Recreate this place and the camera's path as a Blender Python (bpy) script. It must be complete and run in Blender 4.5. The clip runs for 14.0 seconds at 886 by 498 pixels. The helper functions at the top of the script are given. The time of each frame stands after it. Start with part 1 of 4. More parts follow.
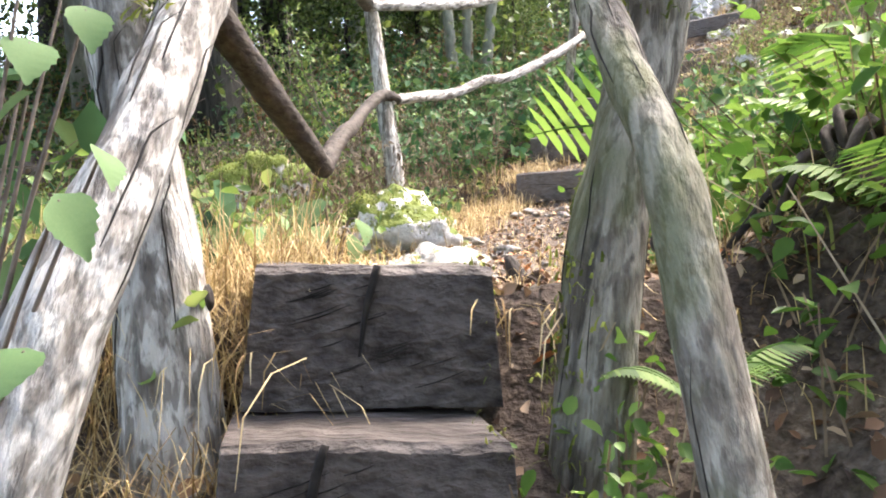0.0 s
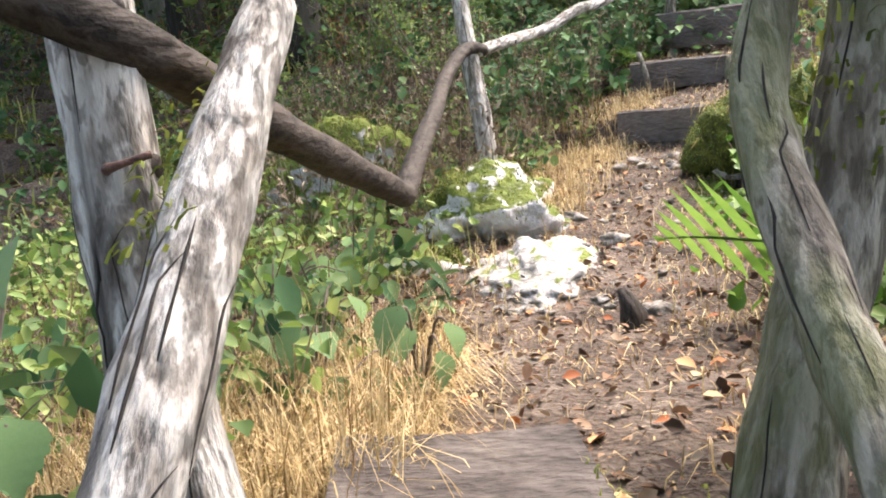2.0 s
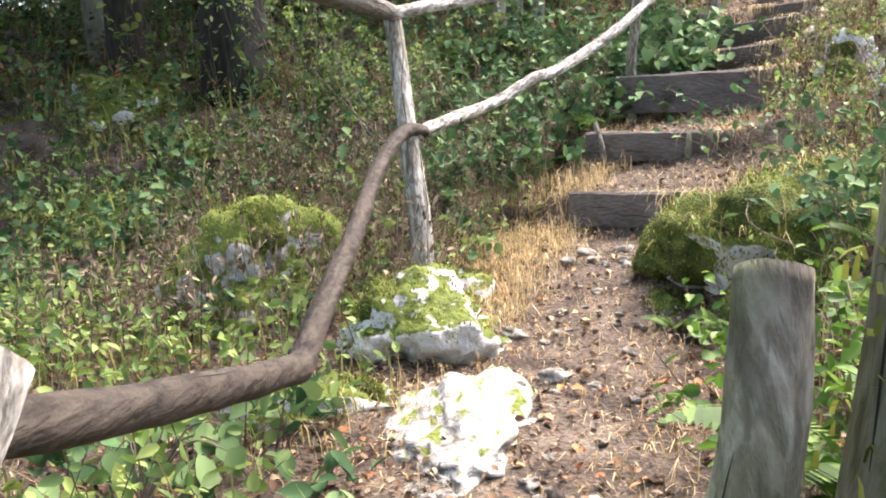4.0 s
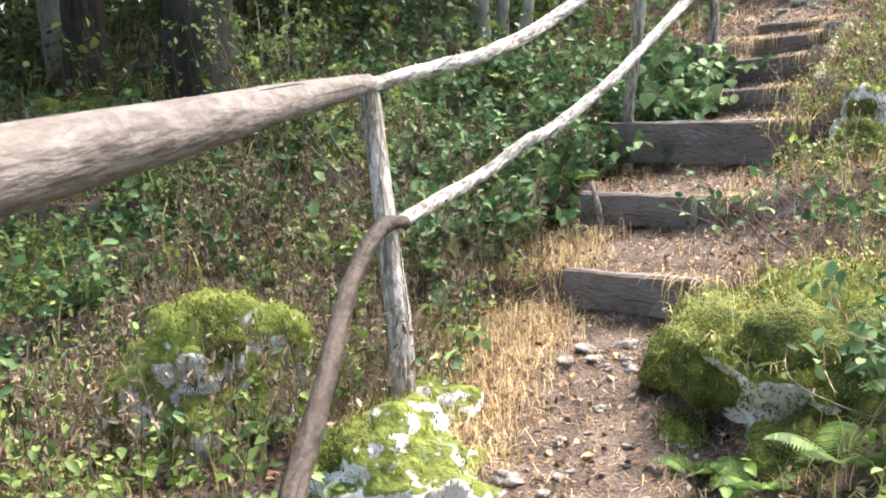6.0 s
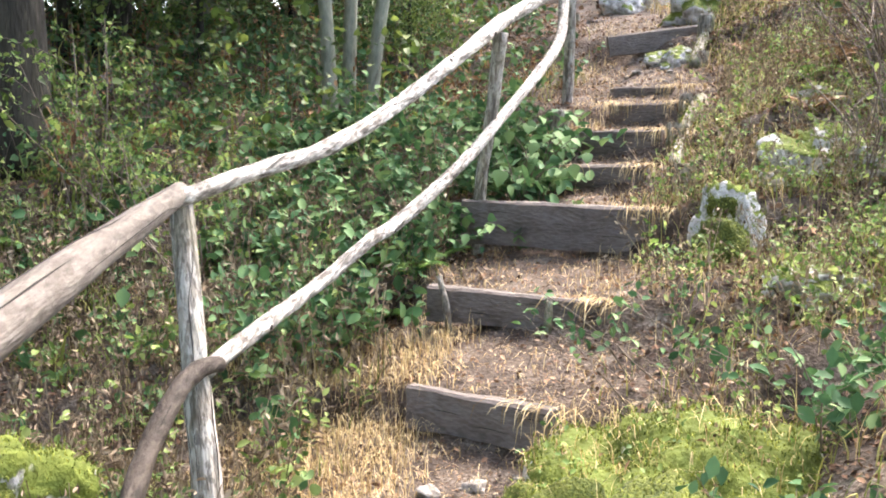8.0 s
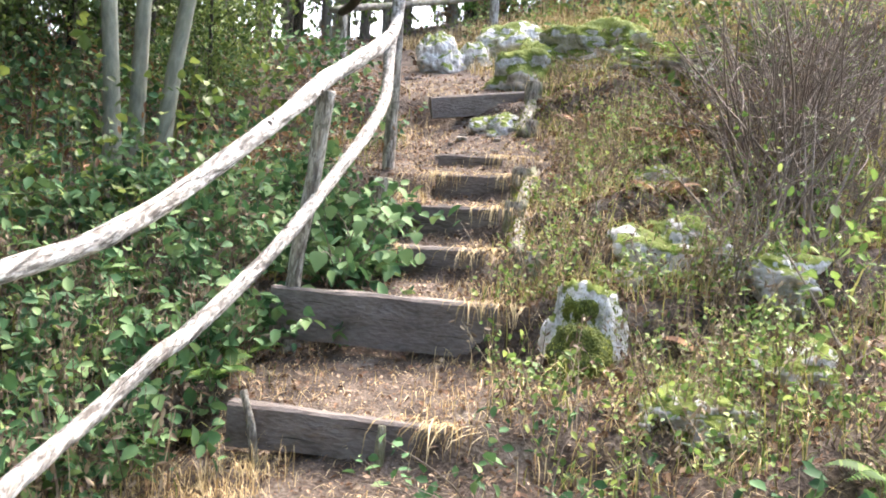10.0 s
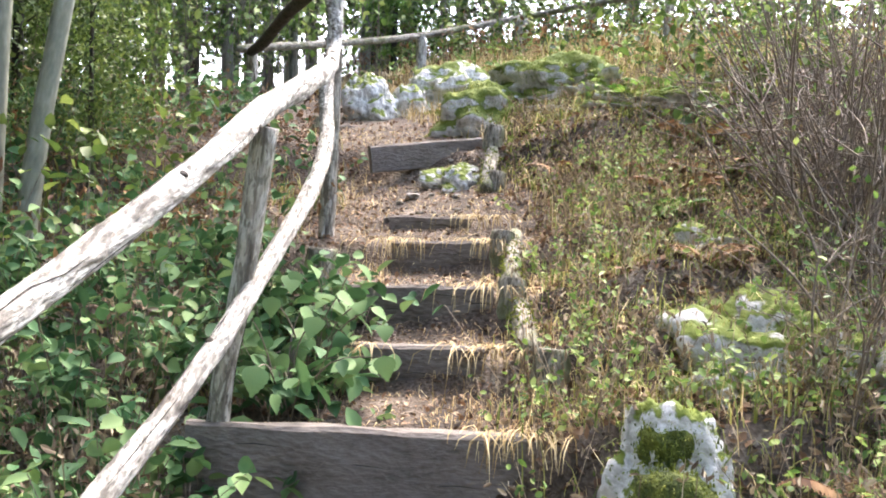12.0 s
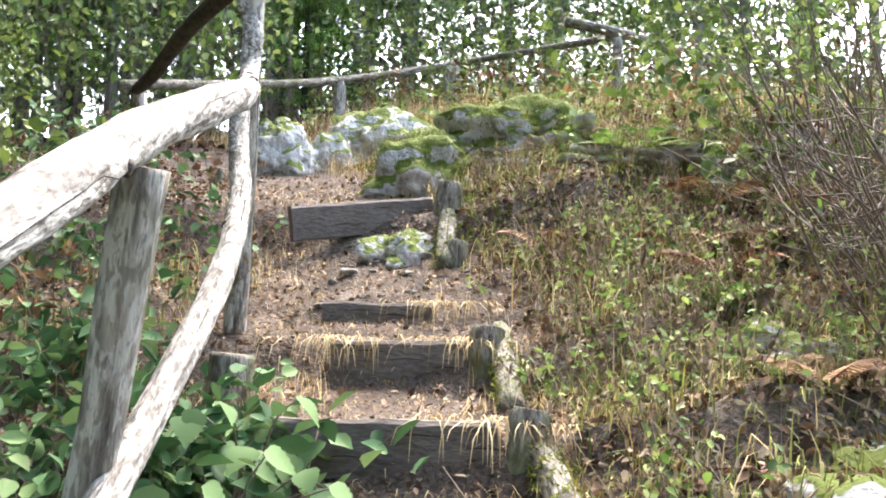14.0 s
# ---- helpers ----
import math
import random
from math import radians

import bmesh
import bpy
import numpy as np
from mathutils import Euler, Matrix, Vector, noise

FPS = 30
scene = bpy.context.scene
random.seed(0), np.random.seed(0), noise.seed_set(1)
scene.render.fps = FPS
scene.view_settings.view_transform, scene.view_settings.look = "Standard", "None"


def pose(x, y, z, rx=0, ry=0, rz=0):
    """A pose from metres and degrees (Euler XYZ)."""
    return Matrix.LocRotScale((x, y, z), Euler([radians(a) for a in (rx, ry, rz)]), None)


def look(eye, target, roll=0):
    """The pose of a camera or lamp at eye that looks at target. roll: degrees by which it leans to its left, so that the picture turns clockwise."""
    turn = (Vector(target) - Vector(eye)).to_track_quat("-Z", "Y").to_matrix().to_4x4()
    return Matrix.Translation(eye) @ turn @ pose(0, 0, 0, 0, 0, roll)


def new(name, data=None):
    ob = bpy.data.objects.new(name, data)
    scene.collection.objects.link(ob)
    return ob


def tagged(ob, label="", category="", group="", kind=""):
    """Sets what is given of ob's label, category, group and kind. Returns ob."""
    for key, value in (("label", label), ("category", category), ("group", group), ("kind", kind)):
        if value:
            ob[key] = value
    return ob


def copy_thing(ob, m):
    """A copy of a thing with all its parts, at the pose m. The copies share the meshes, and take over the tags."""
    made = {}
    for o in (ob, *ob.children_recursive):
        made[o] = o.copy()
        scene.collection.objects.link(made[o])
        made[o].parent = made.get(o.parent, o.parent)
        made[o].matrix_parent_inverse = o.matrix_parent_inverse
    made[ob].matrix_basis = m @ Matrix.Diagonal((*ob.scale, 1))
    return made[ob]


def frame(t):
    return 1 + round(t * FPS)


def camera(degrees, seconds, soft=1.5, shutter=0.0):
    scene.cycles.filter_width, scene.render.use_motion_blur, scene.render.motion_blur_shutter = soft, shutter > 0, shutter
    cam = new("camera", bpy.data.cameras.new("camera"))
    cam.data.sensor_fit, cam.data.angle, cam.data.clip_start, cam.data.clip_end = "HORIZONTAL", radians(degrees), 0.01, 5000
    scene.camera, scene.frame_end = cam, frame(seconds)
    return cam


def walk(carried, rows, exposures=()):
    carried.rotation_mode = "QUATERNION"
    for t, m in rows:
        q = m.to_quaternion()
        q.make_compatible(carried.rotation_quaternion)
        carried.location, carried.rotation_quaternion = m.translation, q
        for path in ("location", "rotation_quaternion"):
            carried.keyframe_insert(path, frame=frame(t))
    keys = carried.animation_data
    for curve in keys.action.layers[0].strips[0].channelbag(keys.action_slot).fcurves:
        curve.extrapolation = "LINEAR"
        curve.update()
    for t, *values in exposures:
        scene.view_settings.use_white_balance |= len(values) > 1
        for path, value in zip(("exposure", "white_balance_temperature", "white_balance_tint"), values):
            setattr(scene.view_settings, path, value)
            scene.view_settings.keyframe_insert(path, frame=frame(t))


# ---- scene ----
cam = camera(48.3, 14.0, 1.9)
METRES, EYE, TILT, LEAN, TURN = 6.5, 1.2, 0.0, 2.5, 0.0
ROWS = [
    (0.0, 0.0, 0.0, 0.0, -0.0, 0.0, -0.0),
    (0.5, 0.0023, 0.0181, 0.0227, 1.03, -3.24, 0.37),
    (1.0, -0.0004, 0.0322, 0.0281, 3.56, -3.23, 1.39),
    (1.5, -0.0048, 0.0483, 0.0464, 5.04, -5.22, 2.09),
    (2.0, -0.0023, 0.0612, 0.0621, 5.24, -6.85, 2.89),
    (2.5, 0.0042, 0.0792, 0.0807, 5.53, -8.93, 3.91),
    (3.0, 0.0056, 0.1002, 0.1044, 5.28, -8.69, 2.86),
    (3.5, 0.0109, 0.1145, 0.1093, 3.83, -6.44, 1.07),
    (6.0, 0.0034, 0.2166, 0.176, 1.83, -7.52, -0.32),
    (6.5, 0.0, 0.2329, 0.193, 0.88, -7.83, -0.24),
    (7.0, -0.0005, 0.2504, 0.2051, -0.96, -8.33, -0.64),
    (7.5, 0.0077, 0.2781, 0.2249, -3.24, -8.14, -1.72),
    (8.0, 0.0093, 0.3053, 0.2346, -6.86, -7.02, -2.95),
    (8.5, 0.0086, 0.3332, 0.2466, -10.47, -6.66, -4.48),
    (9.0, 0.0086, 0.3594, 0.2567, -14.03, -6.37, -5.71),
    (11.5, 0.0285, 0.6189, 0.253, -23.34, 0.58, -4.31),
    (12.0, 0.039, 0.6749, 0.2613, -24.8, 0.39, -4.09),
    (12.5, 0.0485, 0.7328, 0.2643, -25.23, 0.34, -3.68),
    (13.0, 0.0632, 0.7883, 0.2729, -26.25, 0.83, -3.74),
    (13.5, 0.0817, 0.8439, 0.2757, -28.78, 2.54, -3.93),
    (14.0, 0.0967, 0.8917, 0.2833, -30.94, 4.36, -4.07),
]
walk(cam, [(t, pose(0, 0, EYE, TILT, LEAN, TURN) @ pose(METRES * x, METRES * y, METRES * z, 90 + pitch, roll, yaw)) for t, x, y, z, yaw, pitch, roll in ROWS],
     [(0.0, 3.75, 6550, 14), (2.0, 3.25, 6550, 14), (3.5, 3.4, 6550, 14), (6.5, 3.6, 6500, 13), (9.0, 3.72, 6500, 13), (12.0, 3.7, 6500, 12), (14.0, 3.65, 6450, 10)])

# ---------------------------------------------------------------- world and light
world = bpy.data.worlds.new("world")
scene.world = world
world.use_nodes = True
wn = world.node_tree.nodes
sky = wn.new("ShaderNodeTexSky")
sky.sky_type, sky.sun_disc = "NISHITA", False
sky.sun_elevation, sky.sun_rotation = radians(56), radians(45)
sky.air_density, sky.dust_density, sky.ozone_density = 1.0, 4.0, 1.0
wn["Background"].inputs[1].default_value = 0.15
world.node_tree.links.new(sky.outputs[0], wn["Background"].inputs[0])
sun = new("sun", bpy.data.lights.new("sun", "SUN"))
sun.data.energy, sun.data.angle, sun.data.color = 0.6, radians(30), (1.0, 0.95, 0.88)
sun.matrix_world = look((0, 0, 0), (-math.sin(radians(45)) * math.cos(radians(56)), -math.cos(radians(45)) * math.cos(radians(56)), -math.sin(radians(56))))


# ---------------------------------------------------------------- materials
def material(name, stops, scale=6.0, rough=0.8, bump=0.3, bump_scale=40.0, island=0.0, stretch=(1, 1, 1), gloss=0.3, through_light=0.0):
    """Noise at two scales over a colour ramp; island: how much each loose piece differs."""
    m = bpy.data.materials.new(name)
    m.use_nodes = True
    n, l = m.node_tree.nodes, m.node_tree.links
    b = n["Principled BSDF"]
    b.inputs["Roughness"].default_value = rough
    b.inputs["Specular IOR Level"].default_value = gloss
    tc, mp = n.new("ShaderNodeTexCoord"), n.new("ShaderNodeMapping")
    mp.inputs["Scale"].default_value = stretch
    l.new(tc.outputs["Object"], mp.inputs[0])
    big, fine = n.new("ShaderNodeTexNoise"), n.new("ShaderNodeTexNoise")
    big.inputs["Scale"].default_value, big.inputs["Detail"].default_value = scale, 5
    fine.inputs["Scale"].default_value, fine.inputs["Detail"].default_value = bump_scale, 8
    for t in (big, fine):
        l.new(mp.outputs[0], t.inputs["Vector"])
    mix = n.new("ShaderNodeMix")
    mix.inputs[0].default_value = 0.45
    l.new(big.outputs[0], mix.inputs[2])
    l.new(fine.outputs[0], mix.inputs[3])
    fac = mix.outputs[0]
    if island:
        geo, mix2 = n.new("ShaderNodeNewGeometry"), n.new("ShaderNodeMix")
        mix2.inputs[0].default_value = island
        l.new(fac, mix2.inputs[2])
        l.new(geo.outputs["Random Per Island"], mix2.inputs[3])
        fac = mix2.outputs[0]
    ramp = n.new("ShaderNodeValToRGB")
    while len(ramp.color_ramp.elements) < len(stops):
        ramp.color_ramp.elements.new(0.5)
    for e, (p, c) in zip(ramp.color_ramp.elements, stops):
        e.position, e.color = p, (*c, 1)
    l.new(fac, ramp.inputs[0])
    l.new(ramp.outputs[0], b.inputs["Base Color"])
    if bump:
        bp = n.new("ShaderNodeBump")
        bp.inputs["Strength"].default_value, bp.inputs["Distance"].default_value = bump, 0.02
        l.new(fine.outputs[0], bp.inputs["Height"])
        l.new(bp.outputs[0], b.inputs["Normal"])
    if through_light:
        tr, add = n.new("ShaderNodeBsdfTranslucent"), n.new("ShaderNodeMixShader")
        add.inputs[0].default_value = through_light
        l.new(ramp.outputs[0], tr.inputs[0])
        l.new(b.outputs[0], add.inputs[1])
        l.new(tr.outputs[0], add.inputs[2])
        l.new(add.outputs[0], n["Material Output"].inputs[0])
    return m


def rock_material(name, moss, pale):
    """Limestone with grey lichen, cracks and moss where it lies level."""
    m = material(name, [(0.32, (pale * 0.16, pale * 0.14, pale * 0.11)), (0.41, (pale * 0.6, pale * 0.57, pale * 0.5)), (0.52, (pale, pale * 0.96, pale * 0.9))], 9, 0.9, 1.0, 30)
    n, l = m.node_tree.nodes, m.node_tree.links
    b = n["Principled BSDF"]
    geo, sep, noi, add, ramp, mix, green = (n.new("ShaderNodeNewGeometry"), n.new("ShaderNodeSeparateXYZ"), n.new("ShaderNodeTexNoise"), n.new("ShaderNodeMath"),
                                     n.new("ShaderNodeValToRGB"), n.new("ShaderNodeMix"), n.new("ShaderNodeValToRGB"))
    noi.inputs["Scale"].default_value, noi.inputs["Detail"].default_value = 8, 10
    l.new(geo.outputs["Normal"], sep.inputs[0])
    add.operation = "MULTIPLY_ADD"
    add.inputs[1].default_value = 0.35
    l.new(sep.outputs[2], add.inputs[0])
    l.new(noi.outputs[0], add.inputs[2])
    ramp.color_ramp.elements[0].position, ramp.color_ramp.elements[1].position = 0.92 - 0.4 * moss, 0.98 - 0.4 * moss
    l.new(add.outputs[0], ramp.inputs[0])
    green.color_ramp.elements[0].color, green.color_ramp.elements[1].color = (0.025, 0.04, 0.006, 1), (0.15, 0.18, 0.025, 1)
    l.new(noi.outputs[0], green.inputs[0])
    mix.data_type = "RGBA"
    l.new(ramp.outputs[0], mix.inputs[0])
    l.new(b.inputs["Base Color"].links[0].from_socket, mix.inputs[6])
    l.new(green.outputs[0], mix.inputs[7])
    l.new(mix.outputs[2], b.inputs["Base Color"])
    return m


def weathered(m, amount, pale, fissure=0.7, moss=0.0):
    """Old wood: dark fissures along the grain, pale lichen in blotches, and a film of green."""
    n, l = m.node_tree.nodes, m.node_tree.links
    b = n["Principled BSDF"]
    tc = n.new("ShaderNodeTexCoord")

    def layer(scale, stretch, low, high, colour, share, detail=6):
        mp, noi, ramp, mul, mix = n.new("ShaderNodeMapping"), n.new("ShaderNodeTexNoise"), n.new("ShaderNodeValToRGB"), n.new("ShaderNodeMath"), n.new("ShaderNodeMix")
        mp.inputs["Scale"].default_value = stretch
        mp.inputs["Location"].default_value = (scale, 2 * scale, 0)
        noi.inputs["Scale"].default_value, noi.inputs["Detail"].default_value, noi.inputs["Distortion"].default_value = scale, detail, 0.4
        ramp.color_ramp.elements[0].position, ramp.color_ramp.elements[1].position = low, high
        mul.operation, mul.inputs[1].default_value = "MULTIPLY", share
        mix.data_type = "RGBA"
        l.new(tc.outputs["Object"], mp.inputs[0])
        l.new(mp.outputs[0], noi.inputs["Vector"])
        l.new(noi.outputs[0], ramp.inputs[0])
        l.new(ramp.outputs[0], mul.inputs[0])
        l.new(mul.outputs[0], mix.inputs[0])
        l.new(b.inputs["Base Color"].links[0].from_socket, mix.inputs[6])
        mix.inputs[7].default_value = (*colour, 1)
        l.new(mix.outputs[2], b.inputs["Base Color"])

    layer(30, (1, 1, 0.4), 0.48, 0.55, pale, amount)
    layer(34, (1, 1, 0.05), 0.55, 0.68, (0.02, 0.016, 0.012), fissure)
    layer(55, (1, 1, 0.35), 0.52, 0.58, (0.07, 0.058, 0.045), fissure * 0.8)
    layer(90, (1, 1, 0.3), 0.6, 0.7, (0.03, 0.025, 0.02), fissure * 0.8)
    if moss:
        layer(7, (1, 1, 0.4), 0.5, 0.62, (0.07, 0.085, 0.02), moss)
    return m


EARTH = material("trodden_earth", [(0.35, (0.022, 0.015, 0.011)), (0.47, (0.06, 0.043, 0.031)), (0.56, (0.1, 0.075, 0.056)), (0.68, (0.19, 0.16, 0.125))], 5, 0.95, 1.0, 60)
SILVER = material("weathered_wood", [(0.38, (0.1, 0.085, 0.07)), (0.45, (0.2, 0.18, 0.155)), (0.52, (0.29, 0.268, 0.235)), (0.61, (0.4, 0.378, 0.342))], 20, 0.8, 1.0, 60, stretch=(1, 1, 0.3))
GREYWOOD = material("grey_post_wood", [(0.35, (0.06, 0.05, 0.036)), (0.46, (0.13, 0.112, 0.085)), (0.55, (0.2, 0.178, 0.14)), (0.65, (0.29, 0.265, 0.215))], 14, 0.85, 0.9, 70, stretch=(1, 1, 0.3))
POLEWOOD = material("brown_pole_bark", [(0.36, (0.028, 0.022, 0.018)), (0.48, (0.068, 0.057, 0.048)), (0.62, (0.115, 0.1, 0.086))], 14, 0.75, 0.5, 60, stretch=(1, 1, 0.2))
# Paler copy of the grey post wood, with light on posts put into it.
LIT_POSTWOOD = material("lit_pale_post_wood", [(0.37, (0.1, 0.085, 0.066)), (0.46, (0.2, 0.176, 0.142)), (0.54, (0.29, 0.262, 0.216)), (0.64, (0.42, 0.39, 0.335))], 14, 0.85, 0.9, 50, stretch=(1, 1, 0.25))
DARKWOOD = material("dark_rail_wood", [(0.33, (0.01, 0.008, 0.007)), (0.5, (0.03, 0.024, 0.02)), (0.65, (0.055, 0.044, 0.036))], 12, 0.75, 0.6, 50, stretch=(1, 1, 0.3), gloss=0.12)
PLANK = material("old_sleeper_wood", [(0.33, (0.06, 0.049, 0.042)), (0.48, (0.11, 0.092, 0.079)), (0.62, (0.145, 0.124, 0.109))], 9, 0.8, 0.5, 70, stretch=(0.4, 1, 1))
BLOCK = material("end_grain_wood", [(0.36, (0.02, 0.016, 0.014)), (0.47, (0.058, 0.048, 0.042)), (0.62, (0.115, 0.097, 0.085))], 11, 0.65, 1.0, 50, stretch=(0.6, 1, 1), gloss=0.15)
BARK = material("tree_bark", [(0.3, (0.008, 0.007, 0.005)), (0.5, (0.024, 0.021, 0.015)), (0.7, (0.055, 0.05, 0.035))], 6, 0.95, 1.0, 25, stretch=(1, 1, 0.25))
PALEBARK = material("smooth_grey_bark", [(0.3, (0.08, 0.085, 0.06)), (0.5, (0.17, 0.17, 0.125)), (0.7, (0.28, 0.28, 0.22))], 5, 0.85, 0.4, 30, stretch=(1, 1, 0.4))
ROCK_WHITE = rock_material("bare_limestone", 0.66, 0.5)
ROCK_BARE = rock_material("white_bedrock", 0.15, 0.29)
ROCK_MOSSY = rock_material("mossy_limestone", 1.0, 0.42)
ROCK_GREY = rock_material("grey_limestone", 0.65, 0.42)
STONE = material("path_stone", [(0.35, (0.07, 0.06, 0.05)), (0.5, (0.19, 0.17, 0.145)), (0.65, (0.34, 0.315, 0.28))], 14, 0.9, 0.6, 50)
MOSS = material("moss", [(0.25, (0.045, 0.06, 0.01)), (0.5, (0.12, 0.145, 0.024)), (0.75, (0.25, 0.265, 0.055))], 9, 0.95, 0, 40, island=0.5, through_light=0.3)
MOSSBED = material("moss_bed", [(0.35, (0.02, 0.03, 0.006)), (0.5, (0.07, 0.085, 0.014)), (0.65, (0.15, 0.165, 0.03))], 14, 0.95, 1.0, 90)
STRAW = material("dry_grass", [(0.2, (0.17, 0.105, 0.04)), (0.5, (0.42, 0.31, 0.14)), (0.8, (0.6, 0.48, 0.27))], 3, 0.8, 0, 30, island=0.7, through_light=0.25)
GRASS = material("green_grass", [(0.2, (0.07, 0.1, 0.02)), (0.5, (0.17, 0.2, 0.045)), (0.8, (0.34, 0.31, 0.1))], 3, 0.75, 0, 30, island=0.7, through_light=0.3)
LITTER = material("dead_leaves", [(0.15, (0.04, 0.024, 0.015)), (0.4, (0.12, 0.065, 0.035)), (0.65, (0.22, 0.13, 0.075)), (0.9, (0.36, 0.27, 0.18))], 20, 0.85, 0, 30, island=0.85, through_light=0.1)
ORANGE = material("fresh_fallen_leaves", [(0.2, (0.28, 0.09, 0.03)), (0.5, (0.45, 0.18, 0.07)), (0.8, (0.5, 0.34, 0.16))], 20, 0.75, 0, 30, island=0.8, through_light=0.1)
BRAMBLE = material("bramble_leaves", [(0.2, (0.03, 0.07, 0.027)), (0.5, (0.065, 0.138, 0.052)), (0.8, (0.14, 0.21, 0.08))], 20, 0.68, 0, 60, island=0.75, gloss=0.16, through_light=0.2)
GREEN = material("herb_leaves", [(0.2, (0.055, 0.1, 0.024)), (0.5, (0.14, 0.22, 0.05)), (0.8, (0.28, 0.34, 0.1))], 20, 0.6, 0, 60, island=0.75, through_light=0.35)
# Darker copy of the herb green; the wood's shade is put into its colour.
SHADED_CANOPY = material("shaded_canopy_leaves", [(0.2, (0.03, 0.05, 0.012)), (0.5, (0.065, 0.105, 0.022)), (0.8, (0.15, 0.19, 0.045))], 20, 0.55, 0, 60, island=0.75, through_light=0.35)
FERN = material("fern_green", [(0.2, (0.035, 0.085, 0.012)), (0.5, (0.085, 0.17, 0.024)), (0.8, (0.18, 0.28, 0.055))], 20, 0.6, 0, 60, island=0.6, through_light=0.4)
RUST = material("withered_fern", [(0.2, (0.07, 0.032, 0.014)), (0.5, (0.17, 0.085, 0.035)), (0.8, (0.28, 0.165, 0.08))], 20, 0.8, 0, 60, island=0.7, through_light=0.2)
SEED = material("withered_stems", [(0.2, (0.06, 0.038, 0.024)), (0.5, (0.165, 0.118, 0.074)), (0.85, (0.34, 0.27, 0.18))], 20, 0.85, 0, 60, island=0.6, through_light=0.1)
TWIG = material("bare_twigs", [(0.3, (0.06, 0.045, 0.035)), (0.55, (0.16, 0.125, 0.095)), (0.7, (0.27, 0.22, 0.17))], 12, 0.85, 0.3, 60)
IRON = material("rusty_iron", [(0.3, (0.03, 0.018, 0.014)), (0.6, (0.1, 0.05, 0.035))], 60, 0.7, 0.4, 200)
CUT = material("dark_crack", [(0.3, (0.006, 0.005, 0.004)), (0.6, (0.02, 0.016, 0.013))], 30, 0.95, 0.2, 60)

weathered(SILVER, 0.75, (0.47, 0.447, 0.4), 0.8)
weathered(GREYWOOD, 0.5, (0.34, 0.315, 0.26), 0.8, 0.6)
weathered(LIT_POSTWOOD, 0.7, (0.44, 0.415, 0.36), 0.75, 0.15)
weathered(POLEWOOD, 0.35, (0.17, 0.15, 0.13), 0.4)
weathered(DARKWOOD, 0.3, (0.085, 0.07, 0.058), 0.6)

rng = np.random.default_rng(7)


# ---------------------------------------------------------------- helpers
def mesh_of(name, verts, faces, mat, smooth=True):
    me = bpy.data.meshes.new(name)
    me.from_pydata([tuple(v) for v in verts], [], [tuple(f) for f in faces])
    me.materials.append(mat)
    if smooth:
        me.polygons.foreach_set("use_smooth", [True] * len(me.polygons))
    me.update()
    return me


def many(name, verts, corners, per, mat):
    """A mesh of equal faces of per corners each, from arrays."""
    me = bpy.data.meshes.new(name)
    verts, corners = np.asarray(verts, float).reshape(-1, 3), np.asarray(corners, int).reshape(-1)
    me.vertices.add(len(verts))
    me.vertices.foreach_set("co", verts.ravel())
    me.loops.add(len(corners))
    me.loops.foreach_set("vertex_index", corners.astype(np.int32))
    count = len(corners) // per
    me.polygons.add(count)
    me.polygons.foreach_set("loop_start", np.arange(count, dtype=np.int32) * per)
    me.polygons.foreach_set("use_smooth", np.ones(count, bool))
    me.materials.append(mat)
    me.update(calc_edges=True)
    return me


def thing(name, label, category, group="", kind="", at=(0, 0, 0)):
    ob = new(name)
    ob.location = at
    return tagged(ob, label, category, group, kind)


def child(name, me, parent, label=""):
    ob = new(name, me)
    ob.parent = parent
    return tagged(ob, label)


def part(name, bm, mat, parent, label=""):
    me = bpy.data.meshes.new(name)
    bm.to_mesh(me)
    bm.free()
    me.materials.append(mat)
    return child(name, me, parent, label)


def wander(a, size):
    """Smooth noise for arrays of places, about -1 to 1."""
    x, y = a[..., 0] / size, a[..., 1] / size
    v = np.sin(1.7 * x + 0.6 * np.sin(1.3 * y + 0.5)) * np.cos(1.9 * y + 0.8 * np.sin(0.9 * x)) + 0.5 * np.sin(3.7 * x + 2.1 * y + 1.1) * np.cos(3.1 * y - 2.7 * x)
    return v / 1.5


# line of the path in plan, and its height along it
LINE_Y = [-6, 0, 3, 4.6, 5.77, 6.5, 7.27, 7.88, 8.25, 8.93, 9.38, 10.34, 12, 14, 30]
LINE_X = [0, -0.08, 0.1, 0.38, 0.71, 1.0, 1.38, 1.76, 2.0, 2.41, 2.55, 2.93, 3.2, 3.3, 4]
RISE_Y = [-60, -8, -3, -1, 0.0, 1.3, 1.46, 1.6, 2.9, 4.1, 4.8, 5.8, 5.86, 6.52, 6.6, 7.38, 7.46, 7.87, 7.95, 8.24, 8.32, 8.92, 9.0, 9.37, 9.44, 10.26, 10.44, 11.5, 14, 17, 30, 80, 500]
RISE_Z = [-3, -2.3, -1.7, -0.95, -0.19, 0.84, 0.95, 1.13, 1.08, 1.18, 1.26, 1.44, 1.6, 1.74, 1.88, 2.0, 2.24, 2.3, 2.42, 2.5, 2.63, 2.7, 2.83, 2.92, 2.97, 3.24, 3.45, 3.72, 4.25, 4.7, 5.7, 8, 12]


